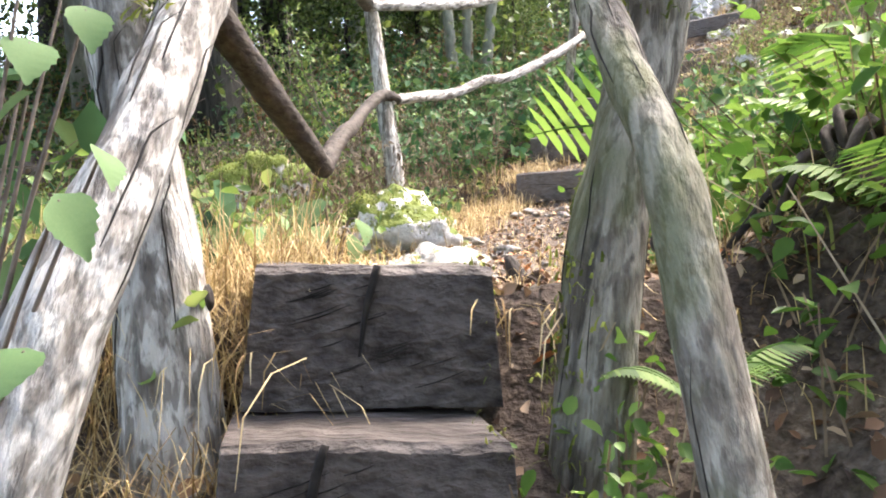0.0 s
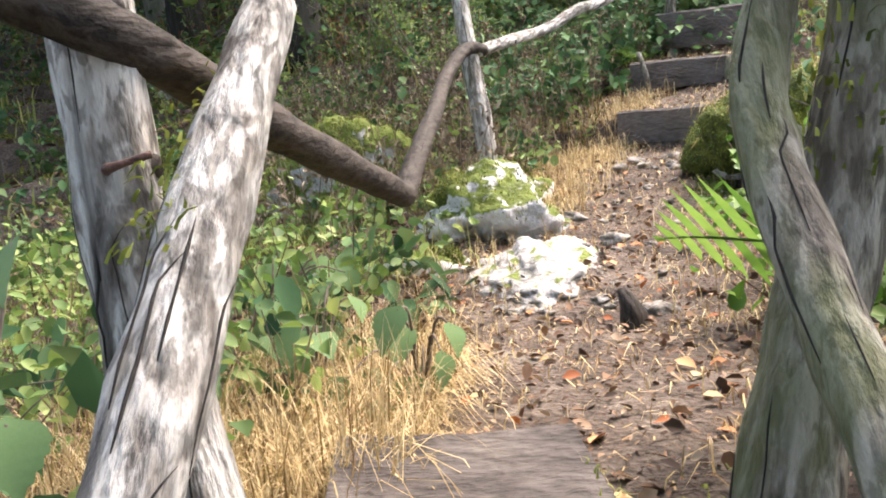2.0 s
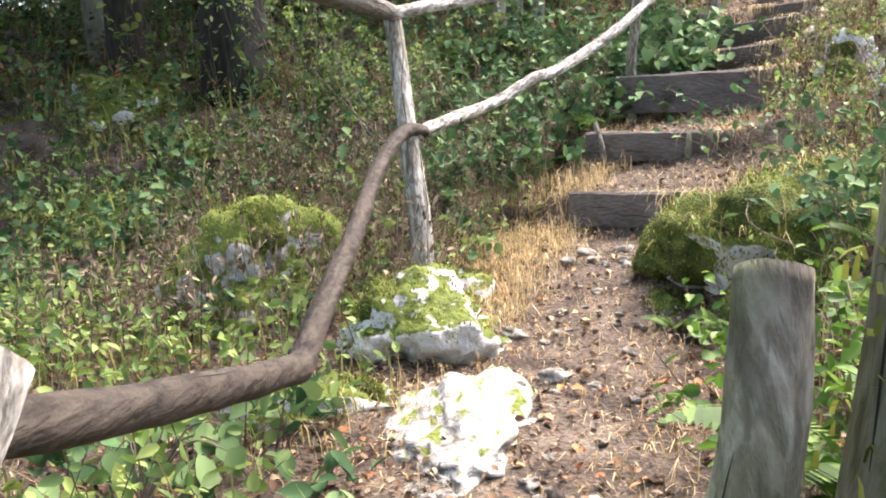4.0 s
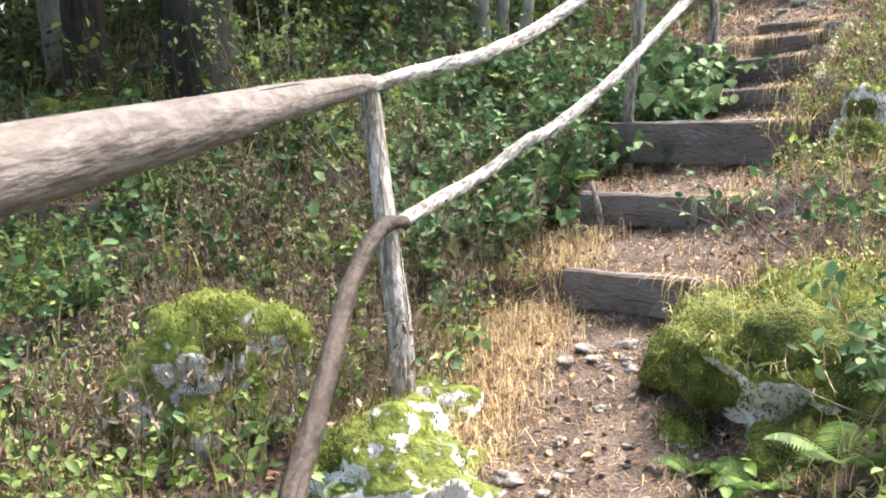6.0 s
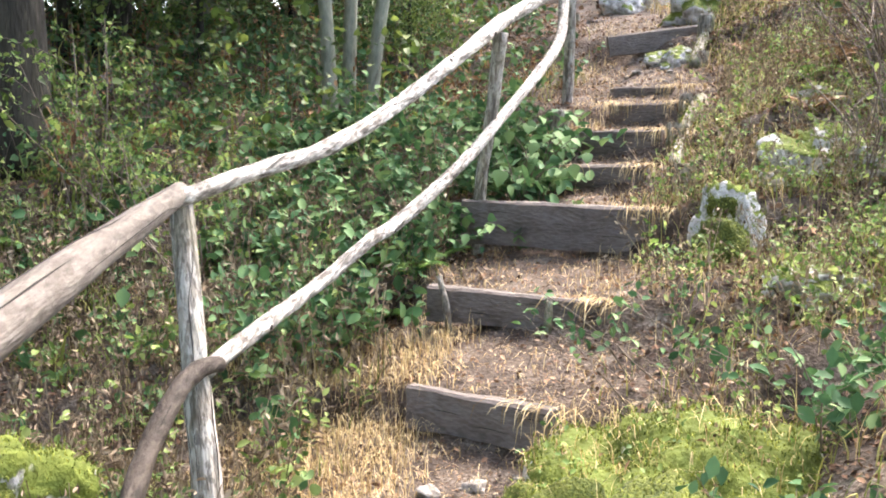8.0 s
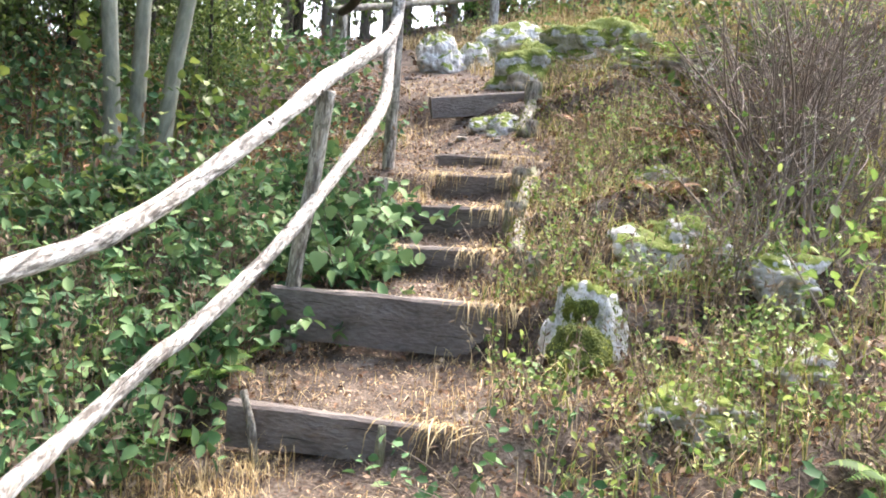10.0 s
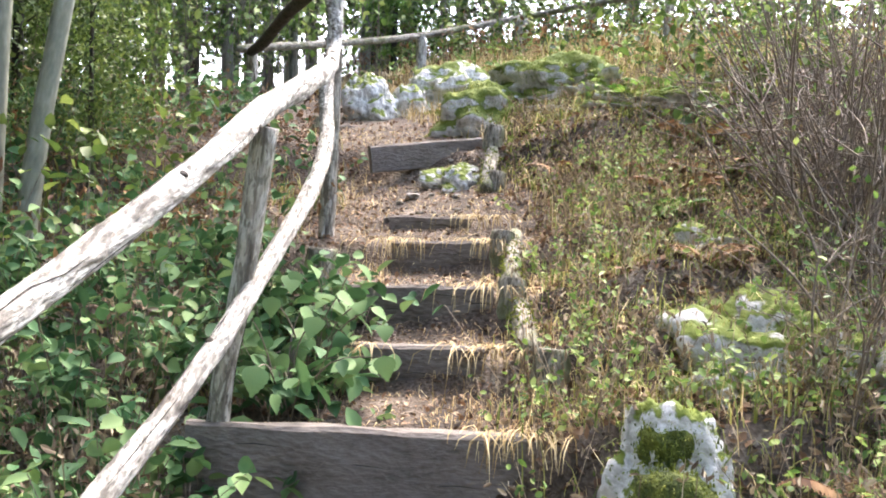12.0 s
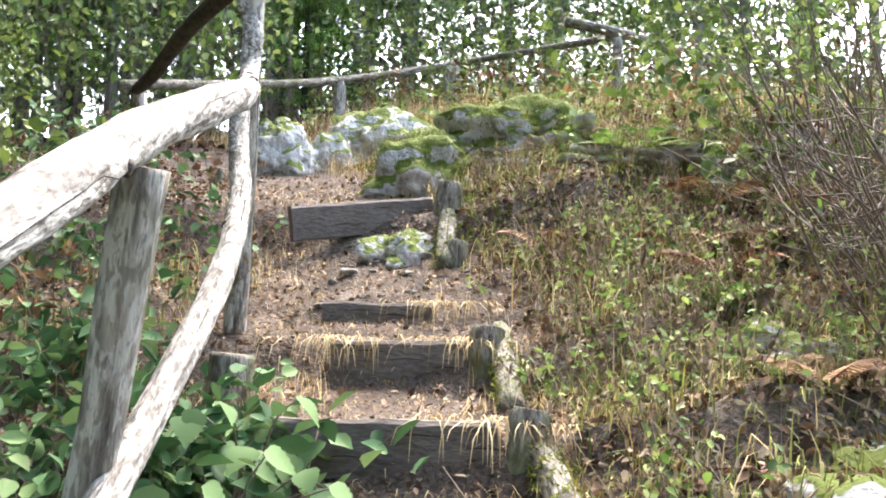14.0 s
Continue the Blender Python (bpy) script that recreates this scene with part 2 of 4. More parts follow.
def ground(x, y, rough=True):
    x, y = np.asarray(x, float), np.asarray(y, float)
    off = x - np.interp(y, LINE_Y, LINE_X)
    late = np.clip((y - 4.6) / 1.2, 0, 1)
    along = y + late * np.where(off > 0, 0.65 * np.clip(off, 0, 1.2), 0.65 * np.clip(off, -0.5, 0) + 0.25 * np.clip(off + 0.5, -1.5, 0))
    z = np.interp(along, RISE_Y, RISE_Z)
    early = 1 - late
    right = np.clip(off - 0.45, 0, 2.5)
    z = z + right * (0.16 + 0.42 * early * np.clip((y + 1.5) / 2, 0, 1)) + 0.05 * np.clip(off - 3, 0, 30)
    z = z - 0.1 * np.clip(-off - 0.5, 0, 4) * late - 0.06 * np.clip(-off - 0.6, 0, 6) * early
    z = z + 0.12 * np.clip(off - 0.6, 0, 6) * np.clip((y - 8) / 1.5, 0, 1)
    if rough:
        p = np.stack([x, y], -1)
        wild = np.clip((np.abs(off) - 0.25) / 0.6, 0.12, 1)
        z = z + wild * (0.07 * wander(p, 0.55) + 0.03 * wander(p + 9, 0.17)) + 0.012 * wander(p + 3, 0.07)
    return z


def axis(a, b, step, reach):
    core = np.arange(a, b, step)
    out = step * np.cumsum(1.09 ** np.arange(1, 95))
    out = out[out < reach]
    return np.concatenate([a - out[::-1], core, b + out])


def tube(path, radii, sides=10, knobbly=0.0, seed=0, steps=6, cap=True):
    """A round limb along a smooth line through the given places, with swellings."""
    pts, rs = [Vector(p) for p in path], list(radii)
    fine, fr = [], []
    for i in range(len(pts) - 1):
        p0, p1, p2, p3 = pts[max(i - 1, 0)], pts[i], pts[i + 1], pts[min(i + 2, len(pts) - 1)]
        for k in range(steps):
            t = k / steps
            fine.append(0.5 * (2 * p1 + (p2 - p0) * t + (2 * p0 - 5 * p1 + 4 * p2 - p3) * t * t + (3 * p1 - p0 - 3 * p2 + p3) * t ** 3))
            fr.append(rs[i] + (rs[i + 1] - rs[i]) * t)
    fine.append(pts[-1]), fr.append(rs[-1])
    verts, faces = [], []
    side = None
    for i, (p, r) in enumerate(zip(fine, fr)):
        d = (fine[min(i + 1, len(fine) - 1)] - fine[max(i - 1, 0)]).normalized()
        if side is None:
            side = d.orthogonal().normalized()
        side = (side - d * side.dot(d)).normalized()
        up = d.cross(side)
        for s in range(sides):
            a = 2 * math.pi * s / sides
            n = noise.noise(Vector((math.cos(a) * 1.3 + seed, math.sin(a) * 1.3, i * 0.45)))
            n2 = noise.noise(Vector((math.cos(a) * 4 + seed, math.sin(a) * 4, i * 0.12 + 5)))
            rr = r * (1 + knobbly * (n + 0.7 * n2))
            verts.append(p + (side * math.cos(a) + up * math.sin(a)) * rr)
    for i in range(len(fine) - 1):
        for s in range(sides):
            a, b = i * sides + s, i * sides + (s + 1) % sides
            faces.append((a, b, b + sides, a + sides))
    if cap:
        faces.append(tuple(range(sides - 1, -1, -1)))
        faces.append(tuple(len(verts) - sides + s for s in range(sides)))
    return verts, faces


def limb(name, path, radii, mat, parent, sides=12, knobbly=0.15, seed=0, steps=6, label="", cracks=0, knots=0):
    """A limb whose own long axis is z, so that its grain runs along it."""
    a, b = Vector(path[0]), Vector(path[-1])
    m = Matrix.Translation(a) @ (b - a).to_track_quat("Z", "Y").to_matrix().to_4x4()
    inv = m.inverted()
    v, f = tube([inv @ Vector(p) for p in path], radii, sides, knobbly, seed, steps)
    ob = child(name, mesh_of(name, v, f, mat), parent, label)
    ob.matrix_basis = Matrix.Translation(-parent.location) @ m
    gen = np.random.default_rng(seed + 500)
    rows = len(v) // sides
    for k in range(cracks):
        a, n0, ln = int(gen.integers(0, sides)), int(gen.integers(1, rows - 5)), int(gen.integers(3, 8))
        line = [v[min(i, rows - 1) * sides + (a + (i - n0) // 5) % sides] for i in range(n0, min(n0 + ln, rows - 1))]
        if len(line) > 2:
            w = float(gen.uniform(0.0008, 0.002))
            cv, cf = tube(line, [w * 0.3] + [w] * (len(line) - 2) + [w * 0.2], 5, 0.5, k, 2)
            child("crack", mesh_of("crack", cv, cf, CUT), ob, "dark drying crack")
    for k in range(knots):
        i, a = int(gen.integers(2, rows - 3)), int(gen.integers(0, sides))
        p, c = v[i * sides + a], sum((v[i * sides + j] for j in range(sides)), Vector()) / sides
        d = (p - c)
        r = d.length
        kv, kf = tube([c + d * 0.8, c + d * 1.06, c + d * 1.12], [r * 0.42, r * 0.3, r * 0.12], 8, 0.25, k, 3)
        knot = child("knot", mesh_of("knot", kv, kf, DARKWOOD), ob, "dark broken-off knot")
    return ob


def leaves_mesh(name, centres, size, mat, flat=0.6, aspect=0.6, fold=0.25, gen=rng, fine=False):
    """Pointed, folded leaves; flat: how near they lie to level."""
    c = np.asarray(centres, float)
    n = len(c)
    s = size * gen.uniform(0.55, 1.25, n)
    yaw = gen.uniform(0, 2 * np.pi, n)
    tilt = gen.normal(0, 1 - flat, n) * 1.3
    roll = gen.normal(0, 1 - flat, n) * 1.3
    w = aspect * 0.5
    shape = np.array([(0, -0.5, 0), (-w, -0.15, fold * w), (-w * 0.8, 0.2, fold * w * 0.7), (0, 0.5, -0.12), (w * 0.8, 0.2, fold * w * 0.7), (w, -0.15, fold * w)])
    if fine:
        half = [(0.62, -0.4, 0.5), (1, -0.12, 0.9), (0.72, 0.2, 0.6)]
        shape = np.array([(0, -0.5, 0)] + [(-w * a, b, fold * w * c) for a, b, c in half] + [(0, 0.5, -0.14)] + [(w * a, b, fold * w * c) for a, b, c in half[::-1]])
    v = shape[None] * s[:, None, None]
    ct, st, cr, sr, cy, sy = np.cos(tilt)[:, None], np.sin(tilt)[:, None], np.cos(roll)[:, None], np.sin(roll)[:, None], np.cos(yaw)[:, None], np.sin(yaw)[:, None]
    x, y, z = v[..., 0], v[..., 1], v[..., 2]
    x, z = x * cr + z * sr, -x * sr + z * cr
    y, z = y * ct - z * st, y * st + z * ct
    x, y = x * cy - y * sy, x * sy + y * cy
    v = np.stack([x, y, z], -1) + c[:, None]
    if fine:
        k = np.arange(n)[:, None] * 8
        return many(name, v, np.concatenate([k + np.array([0, 4, 3, 2, 1]), k + np.array([0, 7, 6, 5, 4])], 1), 5, mat)
    k = np.arange(n)[:, None] * 6
    corners = np.concatenate([k + np.array([0, 3, 2, 1]), k + np.array([0, 5, 4, 3])], 1)
    return many(name, v, corners, 4, mat)


def blades_mesh(name, roots, length, width, mat, lean=0.6, gen=rng):
    """Bent, tapering blades."""
    r = np.asarray(roots, float)
    n = len(r)
    h = length * gen.uniform(0.4, 1.3, n)
    a = gen.uniform(0, 2 * np.pi, n)
    d = np.stack([np.cos(a), np.sin(a), np.zeros(n)], -1)
    across = np.stack([-np.sin(a), np.cos(a), np.zeros(n)], -1)
    le = np.abs(gen.normal(0, lean, n)) + 0.1
    rows = []
    for t, wd in ((0, 1), (0.35, 0.9), (0.7, 0.6), (1, 0.08)):
        bend = np.minimum(le * (0.45 * t + 0.65 * t * t), 1.75)
        p = r + d * (h * t * np.sin(bend * 0.9))[:, None] + np.array([0, 0, 1.0]) * (h * t * np.cos(bend))[:, None]
        o = across * (width * wd * 0.5)
        rows += [p - o, p + o]
    v = np.stack(rows, 1)
    k = np.arange(n)[:, None] * 8
    corners = np.concatenate([k + np.array([0, 1, 3, 2]) + 2 * i for i in range(3)], 1)
    return many(name, v, corners, 4, mat)


def scatter(n, x0, x1, y0, y1, keep=None, lift=0.0, clump=0.0, gen=rng):
    """Places on the ground within a stretch of the plan; keep(x, y, off) gives the density."""
    x, y = gen.uniform(x0, x1, n), gen.uniform(y0, y1, n)
    off = x - np.interp(y, LINE_Y, LINE_X)
    k = np.ones(n) if keep is None else keep(x, y, off)
    if clump:
        k = k * np.clip(0.5 + clump * wander(np.stack([x + 5, y], -1), 0.45), 0, 1)
    ok = gen.uniform(0, 1, n) < k
    x, y = x[ok], y[ok]
    return np.stack([x, y, ground(x, y) + lift * gen.uniform(0, 1, len(x))], -1)


def stuff(name, me, label, category):
    return tagged(new(name, me), label, category, kind="stuff")


# ---------------------------------------------------------------- ground
gx, gy = axis(-2.6, 4.6, 0.05, 350), axis(-0.6, 11.5, 0.05, 350)
GX, GY = np.meshgrid(gx, gy)
GZ = ground(GX, GY)
w, h = len(gx), len(gy)
idx = (np.arange(h - 1)[:, None] * w + np.arange(w - 1)[None]).ravel()
tagged(new("ground", many("ground", np.stack([GX, GY, GZ], -1), np.stack([idx, idx + 1, idx + w + 1, idx + w], 1), 4, EARTH)),
       "brown trodden earth and leaf mould on a wooded hillside", "ground", kind="structure")


# ---------------------------------------------------------------- timber steps
def board(name, parent, length, height, depth, mat, seed, steps=14, taper=0.0):
    """A worn board: front at y=0, top at z=0, from x=0 to length."""
    bm = bmesh.new()
    rings = []
    for i in range(steps + 1):
        x = length * i / steps
        ring = []
        for y, z in ((0.012, 0), (0, -0.012), (0.0, -height * 0.5), (0.004, -height), (depth, -height), (depth, 0)):
            n = noise.noise(Vector((x * 5 + seed * 3, y * 9, z * 9)))
            n2 = noise.noise(Vector((x * 19 + seed, y * 20, z * 20)))
            tx = x + (taper * (-z / height) * (1 if i == steps else -1) if i in (0, steps) else 0) + (0.012 * n if i in (0, steps) else 0)
            ring.append(bm.verts.new((tx, y + 0.008 * n + 0.003 * n2, z + 0.009 * n + 0.004 * n2)))
        rings.append(ring)
    for a, b in zip(rings, rings[1:]):
        for k in range(6):
            bm.faces.new((a[k], a[(k + 1) % 6], b[(k + 1) % 6], b[k]))
    bm.faces.new(rings[0][::-1])
    bm.faces.new(rings[-1])
    bmesh.ops.recalc_face_normals(bm, faces=bm.faces)
    return part(name, bm, mat, parent)


def step(left, right, height, seed, label, stakes=()):
    a, b = Vector(left), Vector(right)
    st = thing("wooden_step", label, "step", "timber steps up the hill", at=a)
    d = b - a
    st.rotation_euler = (0, -math.asin(d.z / d.length), math.atan2(d.y, d.x))
    board("plank", st, d.length, height, 0.06, PLANK, seed)
    for k in range(3):
        x = d.length * (0.15 + 0.3 * k + 0.05 * (seed % 3))
        z = -height * (0.25 + 0.2 * ((k + seed) % 3))
        v, f = tube([(x, -0.001, z), (x + 0.06, -0.002, z + 0.004), (x + 0.15, -0.001, z - 0.003)], [0.0008, 0.002, 0.0006], 5, 0.4, seed + k, 3)
        child("crack", mesh_of("crack", v, f, CUT), st, "dark split in the wood")
    for x, top, lean, r in stakes:
        v, f = tube([(x - lean, -0.02, top), (x, -0.03, -height * 0.6), (x + lean * 0.6, -0.03, -height - 0.15)], [r * 0.8, r, r * 0.8], 8, 0.2, seed, 4)
        child("stake", mesh_of("stake", v, f, GREYWOOD), st, "weathered wooden stake")
    return st


step((0.46, 5.97, 1.635), (0.98, 5.55, 1.63), 0.18, 1, "dark weathered sleeper step with a split end")
step((0.62, 6.70, 1.93), (1.38, 6.30, 1.91), 0.17, 2, "dark sleeper step held by two grey stakes", [(0.12, 0.06, 0.05, 0.018), (0.62, -0.01, 0.0, 0.02)])
step((0.90, 7.50, 2.29), (1.86, 7.05, 2.27), 0.25, 3, "wide dark board step undercut below, leaves in front")
step((1.52, 8.07, 2.46), (2.03, 7.67, 2.475), 0.16, 4, "dark board step with dry grass hanging over")
step((1.74, 8.45, 2.67), (2.25, 8.06, 2.685), 0.16, 5, "dark board step beside bramble leaves")
step((2.20, 9.08, 2.86), (2.60, 8.80, 2.875), 0.15, 6, "dark board step fringed with dry straw")
step((2.36, 9.52, 3.0), (2.74, 9.24, 3.005), 0.08, 7, "low thin board step half buried in earth")
step((2.55, 10.37, 3.46), (3.32, 10.31, 3.57), 0.17, 8, "tilted dark board step above a stone")
step((2.72, 11.7, 3.74), (3.3, 11.55, 3.72), 0.06, 9, "thin grey board at the top of the steps")


def grey_stub(x, y, z, hgt, r, lean, seed):
    st = thing("edging_stump", "short grey mossy stump beside the steps", "stump", "stumps beside the steps")
    limb("stump", [(x, y, z - 0.15), (x + lean * 0.5, y, z + hgt * 0.5), (x + lean, y, z + hgt)], [r * 1.15, r, r * 0.85], GREYWOOD, st, 10, 0.2, seed, 4)


for n, (x, y, hgt, r) in enumerate([(2.16, 7.42, 0.17, 0.07), (2.33, 8.03, 0.1, 0.06), (2.68, 8.78, 0.1, 0.065), (3.35, 10.2, 0.16, 0.07), (3.2, 9.85, 0.1, 0.06), (1.8, 8.98, 0.17, 0.085), (2.62, 11.8, 0.12, 0.04)]):
    grey_stub(x, y, float(ground(x, y)), hgt, r, 0.01, n)

for n, (a, b) in enumerate([((3.42, 10.3), (3.1, 9.8)), ((2.85, 8.95), (2.5, 8.35)), ((2.45, 8.2), (2.15, 7.55))]):
    za, zb = float(ground(*a)) + 0.02, float(ground(*b)) + 0.02
    lg = thing("edging_log", "grey mossy log lying beside the steps", "log", "logs edging the steps")
    limb("log", [(*a, za), ((a[0] + b[0]) / 2, (a[1] + b[1]) / 2, (za + zb) / 2 + 0.02), (*b, zb)], [0.042, 0.045, 0.04], GREYWOOD, lg, 10, 0.2, 80 + n, 5, cracks=4)

# lower flight of squared blocks
for n in range(8):
    front, top = 1.385 - 0.235 * n, 1.19 - 0.208 * n
    blk = thing("wooden_block_step", "dark squared timber block step with cracked end grain", "step", "lower flight of timber block steps", at=(-0.262 - 0.006 * n, front, top))
    blk.rotation_euler = (0, 0.055, 0.14)
    board("block", blk, 0.335 + 0.012 * n, 0.205, 0.36, BLOCK, 30 + n, 22, 0.02)
    if n < 3:
        v, f = tube([(0.17 - 0.05 * n, -0.004, 0.0), (0.155 - 0.05 * n, -0.006, -0.06), (0.145 - 0.05 * n, -0.004, -0.13)], [0.005, 0.006, 0.002], 6, 0.3, n, 3)
        child("crack", mesh_of("crack", v, f, CUT), blk, "dark crack")
        gen = np.random.default_rng(n)
        for k in range(26):
            x, z, ln = float(gen.uniform(0.02, 0.26)), float(gen.uniform(-0.18, -0.03)), float(gen.uniform(0.03, 0.09))
            v, f = tube([(x, 0.001, z), (x + ln * 0.5, 0.0005, z + ln * 0.14), (x + ln, 0.001, z + ln * 0.34)], [0.0004, 0.0013, 0.0003], 5, 0.3, k, 3)
            child("saw_mark", mesh_of("saw_mark", v, f, CUT), blk, "slanting saw mark")
        pts = np.stack([gen.normal(0.335, 0.008, 260), gen.uniform(0.0, 0.2, 260), gen.uniform(-0.19, 0.0, 260)], -1)
        tagged(child("moss", blades_mesh("moss", pts, 0.018, 0.004, MOSS, 1.2, gen), blk, "green moss on the edge"), kind="stuff")

# ---------------------------------------------------------------- railings
gate = thing("leaning_post", "silver-grey dead trunk leaning over the steps, patched with moss", "post")
limb("trunk", [(-0.46, 0.72, 0.6), (-0.40, 0.92, 1.05), (-0.345, 1.12, 1.32), (-0.33, 1.36, 1.55), (-0.3, 1.6, 1.78)], [0.055, 0.05, 0.045, 0.043, 0.03], SILVER, gate, 16, 0.16, 3, 8, cracks=16, knots=1)

rail = thing("handrail", "rustic handrail of crooked silver-grey poles on posts", "handrail")
limb("post", [(-0.385, 1.4, 0.75), (-0.4, 1.41, 1.05), (-0.422, 1.43, 1.3), (-0.458, 1.46, 1.48), (-0.472, 1.475, 1.7), (-0.48, 1.475, 2.3)], [0.085, 0.07, 0.056, 0.05, 0.05, 0.046], SILVER, rail, 16, 0.16, 11, cracks=20, knots=2)
limb("post", [(-0.215, 4.84, 1.15), (-0.225, 4.89, 1.6), (-0.27, 5.02, 2.0), (-0.32, 5.18, 2.46)], [0.05, 0.045, 0.043, 0.036], LIT_POSTWOOD, rail, 12, 0.14, 12, cracks=9)
limb("post", [(1.0, 7.53, 1.95), (1.005, 7.5, 2.35), (1.04, 7.38, 2.75), (1.075, 7.3, 3.2)], [0.04, 0.036, 0.034, 0.04], LIT_POSTWOOD, rail, 12, 0.16, 13, cracks=9)
limb("post", [(2.0, 9.55, 2.75), (2.0, 9.5, 3.3), (1.98, 9.42, 3.85), (1.98, 9.4, 4.25)], [0.045, 0.042, 0.04, 0.035], LIT_POSTWOOD, rail, 12, 0.14, 14, cracks=9)
limb("upper_rail", [(-0.51, 1.3, 2.225), (-0.445, 2.7, 2.32), (-0.39, 4.0, 2.41), (-0.33, 5.2, 2.49)], [0.052, 0.05, 0.046, 0.036], POLEWOOD, rail, 14, 0.07, 15, 8, "brown smooth pole", cracks=7, knots=3)
limb("upper_rail", [(-0.33, 5.12, 2.475), (-0.1, 5.45, 2.55), (0.16, 5.79, 2.63), (0.43, 6.25, 2.785), (0.81, 6.78, 3.06), (1.05, 7.3, 3.235), (1.35, 7.85, 3.42), (1.68, 8.6, 3.62), (1.93, 9.3, 3.82), (1.97, 9.4, 4.05), (1.9, 9.45, 4.28)],
     [0.028, 0.03, 0.031, 0.032, 0.035, 0.04, 0.042, 0.04, 0.04, 0.038, 0.035], SILVER, rail, 14, 0.17, 16, 7, cracks=26, knots=9)
limb("lower_rail", [(-0.51, 1.345, 1.79), (-0.445, 1.43, 1.75), (-0.425, 1.6, 1.71), (-0.405, 1.9, 1.645), (-0.375, 2.4, 1.55), (-0.352, 2.82, 1.478), (-0.348, 2.95, 1.46), (-0.34, 3.04, 1.495), (-0.325, 3.35, 1.6), (-0.335, 3.9, 1.7), (-0.345, 4.5, 1.83), (-0.3, 4.78, 1.935), (-0.25, 4.93, 1.98), (-0.2, 5.04, 1.97)],
     [0.03, 0.033, 0.033, 0.034, 0.033, 0.032, 0.033, 0.031, 0.029, 0.028, 0.029, 0.029, 0.028, 0.026], DARKWOOD, rail, 14, 0.15, 17, 7, "dark bent branch", cracks=9, knots=5)
limb("lower_rail", [(-0.24, 4.98, 1.96), (-0.08, 5.35, 2.03), (0.1, 5.73, 2.1), (0.3, 6.05, 2.22), (0.47, 6.37, 2.29), (0.8, 6.9, 2.5), (1.1, 7.42, 2.74), (1.45, 8.1, 3.02), (1.72, 8.75, 3.24), (1.83, 9.05, 3.39), (1.9, 9.3, 3.62), (1.96, 9.42, 3.85)],
     [0.026, 0.03, 0.027, 0.028, 0.03, 0.029, 0.031, 0.034, 0.036, 0.036, 0.037, 0.03], SILVER, rail, 14, 0.17, 18, 7, cracks=26, knots=9)
# Shade is put into this pole's colour by using the dark rail wood.
limb("upper_rail", [(1.95, 9.42, 4.25), (2.05, 10.6, 4.3), (2.2, 11.8, 4.33), (2.31, 12.7, 4.4)], [0.04, 0.042, 0.042, 0.04], DARKWOOD, rail, 12, 0.12, 19, 7, "pole coloured dark for shade")
v, f = tube([(-0.447, 1.4, 1.6), (-0.425, 1.395, 1.605), (-0.395, 1.4, 1.612)], [0.007, 0.004, 0.004], 8, 0.1, 1, 3)
child("nail", mesh_of("nail", v, f, IRON), rail, "rusty iron bolt")

right_rail = thing("post_pair", "grey-brown post with a crooked pole leaning across it", "post")
limb("post", [(0.16, 1.36, 0.55), (0.19, 1.38, 0.85), (0.23, 1.42, 1.15), (0.275, 1.46, 1.35), (0.325, 1.49, 1.5), (0.378, 1.51, 1.7), (0.425, 1.53, 2.0), (0.47, 1.55, 2.4)], [0.075, 0.064, 0.055, 0.052, 0.052, 0.052, 0.05, 0.047], GREYWOOD, right_rail, 18, 0.14, 21, cracks=18, knots=1)
limb("leaning_pole", [(0.3, 0.78, 0.6), (0.275, 0.92, 0.9), (0.262, 1.04, 1.15), (0.255, 1.12, 1.29), (0.238, 1.26, 1.43), (0.228, 1.37, 1.54), (0.232, 1.44, 1.63), (0.268, 1.49, 1.74), (0.285, 1.53, 1.84)], [0.038, 0.036, 0.033, 0.032, 0.03, 0.03, 0.03, 0.028, 0.026], GREYWOOD, right_rail, 16, 0.13, 22, cracks=18, knots=2)

fence = thing("upper_fence", "low grey rustic fence along the crest above the steps", "fence")
for n, (x, y, top, r) in enumerate([(2.31, 12.64, 4.45, 0.05), (4.45, 14.05, 5.0, 0.06), (5.8, 14.3, 5.4, 0.085), (6.76, 12.88, 5.55, 0.05)]):
    z = float(ground(x, y))
    limb("post", [(x, y, z - 0.3), (x + 0.01, y, (z + top) / 2), (x, y, top)], [r, r * 0.95, r * 0.9], LIT_POSTWOOD, fence, 10, 0.15, 40 + n, 4)
limb("rail", [(2.2, 12.58, 4.4), (2.31, 12.64, 4.43), (3.4, 13.4, 4.72), (4.45, 14.05, 5.02), (5.8, 14.3, 5.42), (6.3, 13.6, 5.5), (6.76, 12.88, 5.56)], [0.035] * 7, GREYWOOD, fence, 10, 0.12, 45)
limb("rail", [(6.3, 13.1, 5.68), (6.76, 12.88, 5.6), (7.3, 12.6, 5.46)], [0.05, 0.05, 0.045], GREYWOOD, fence, 10, 0.12, 46)


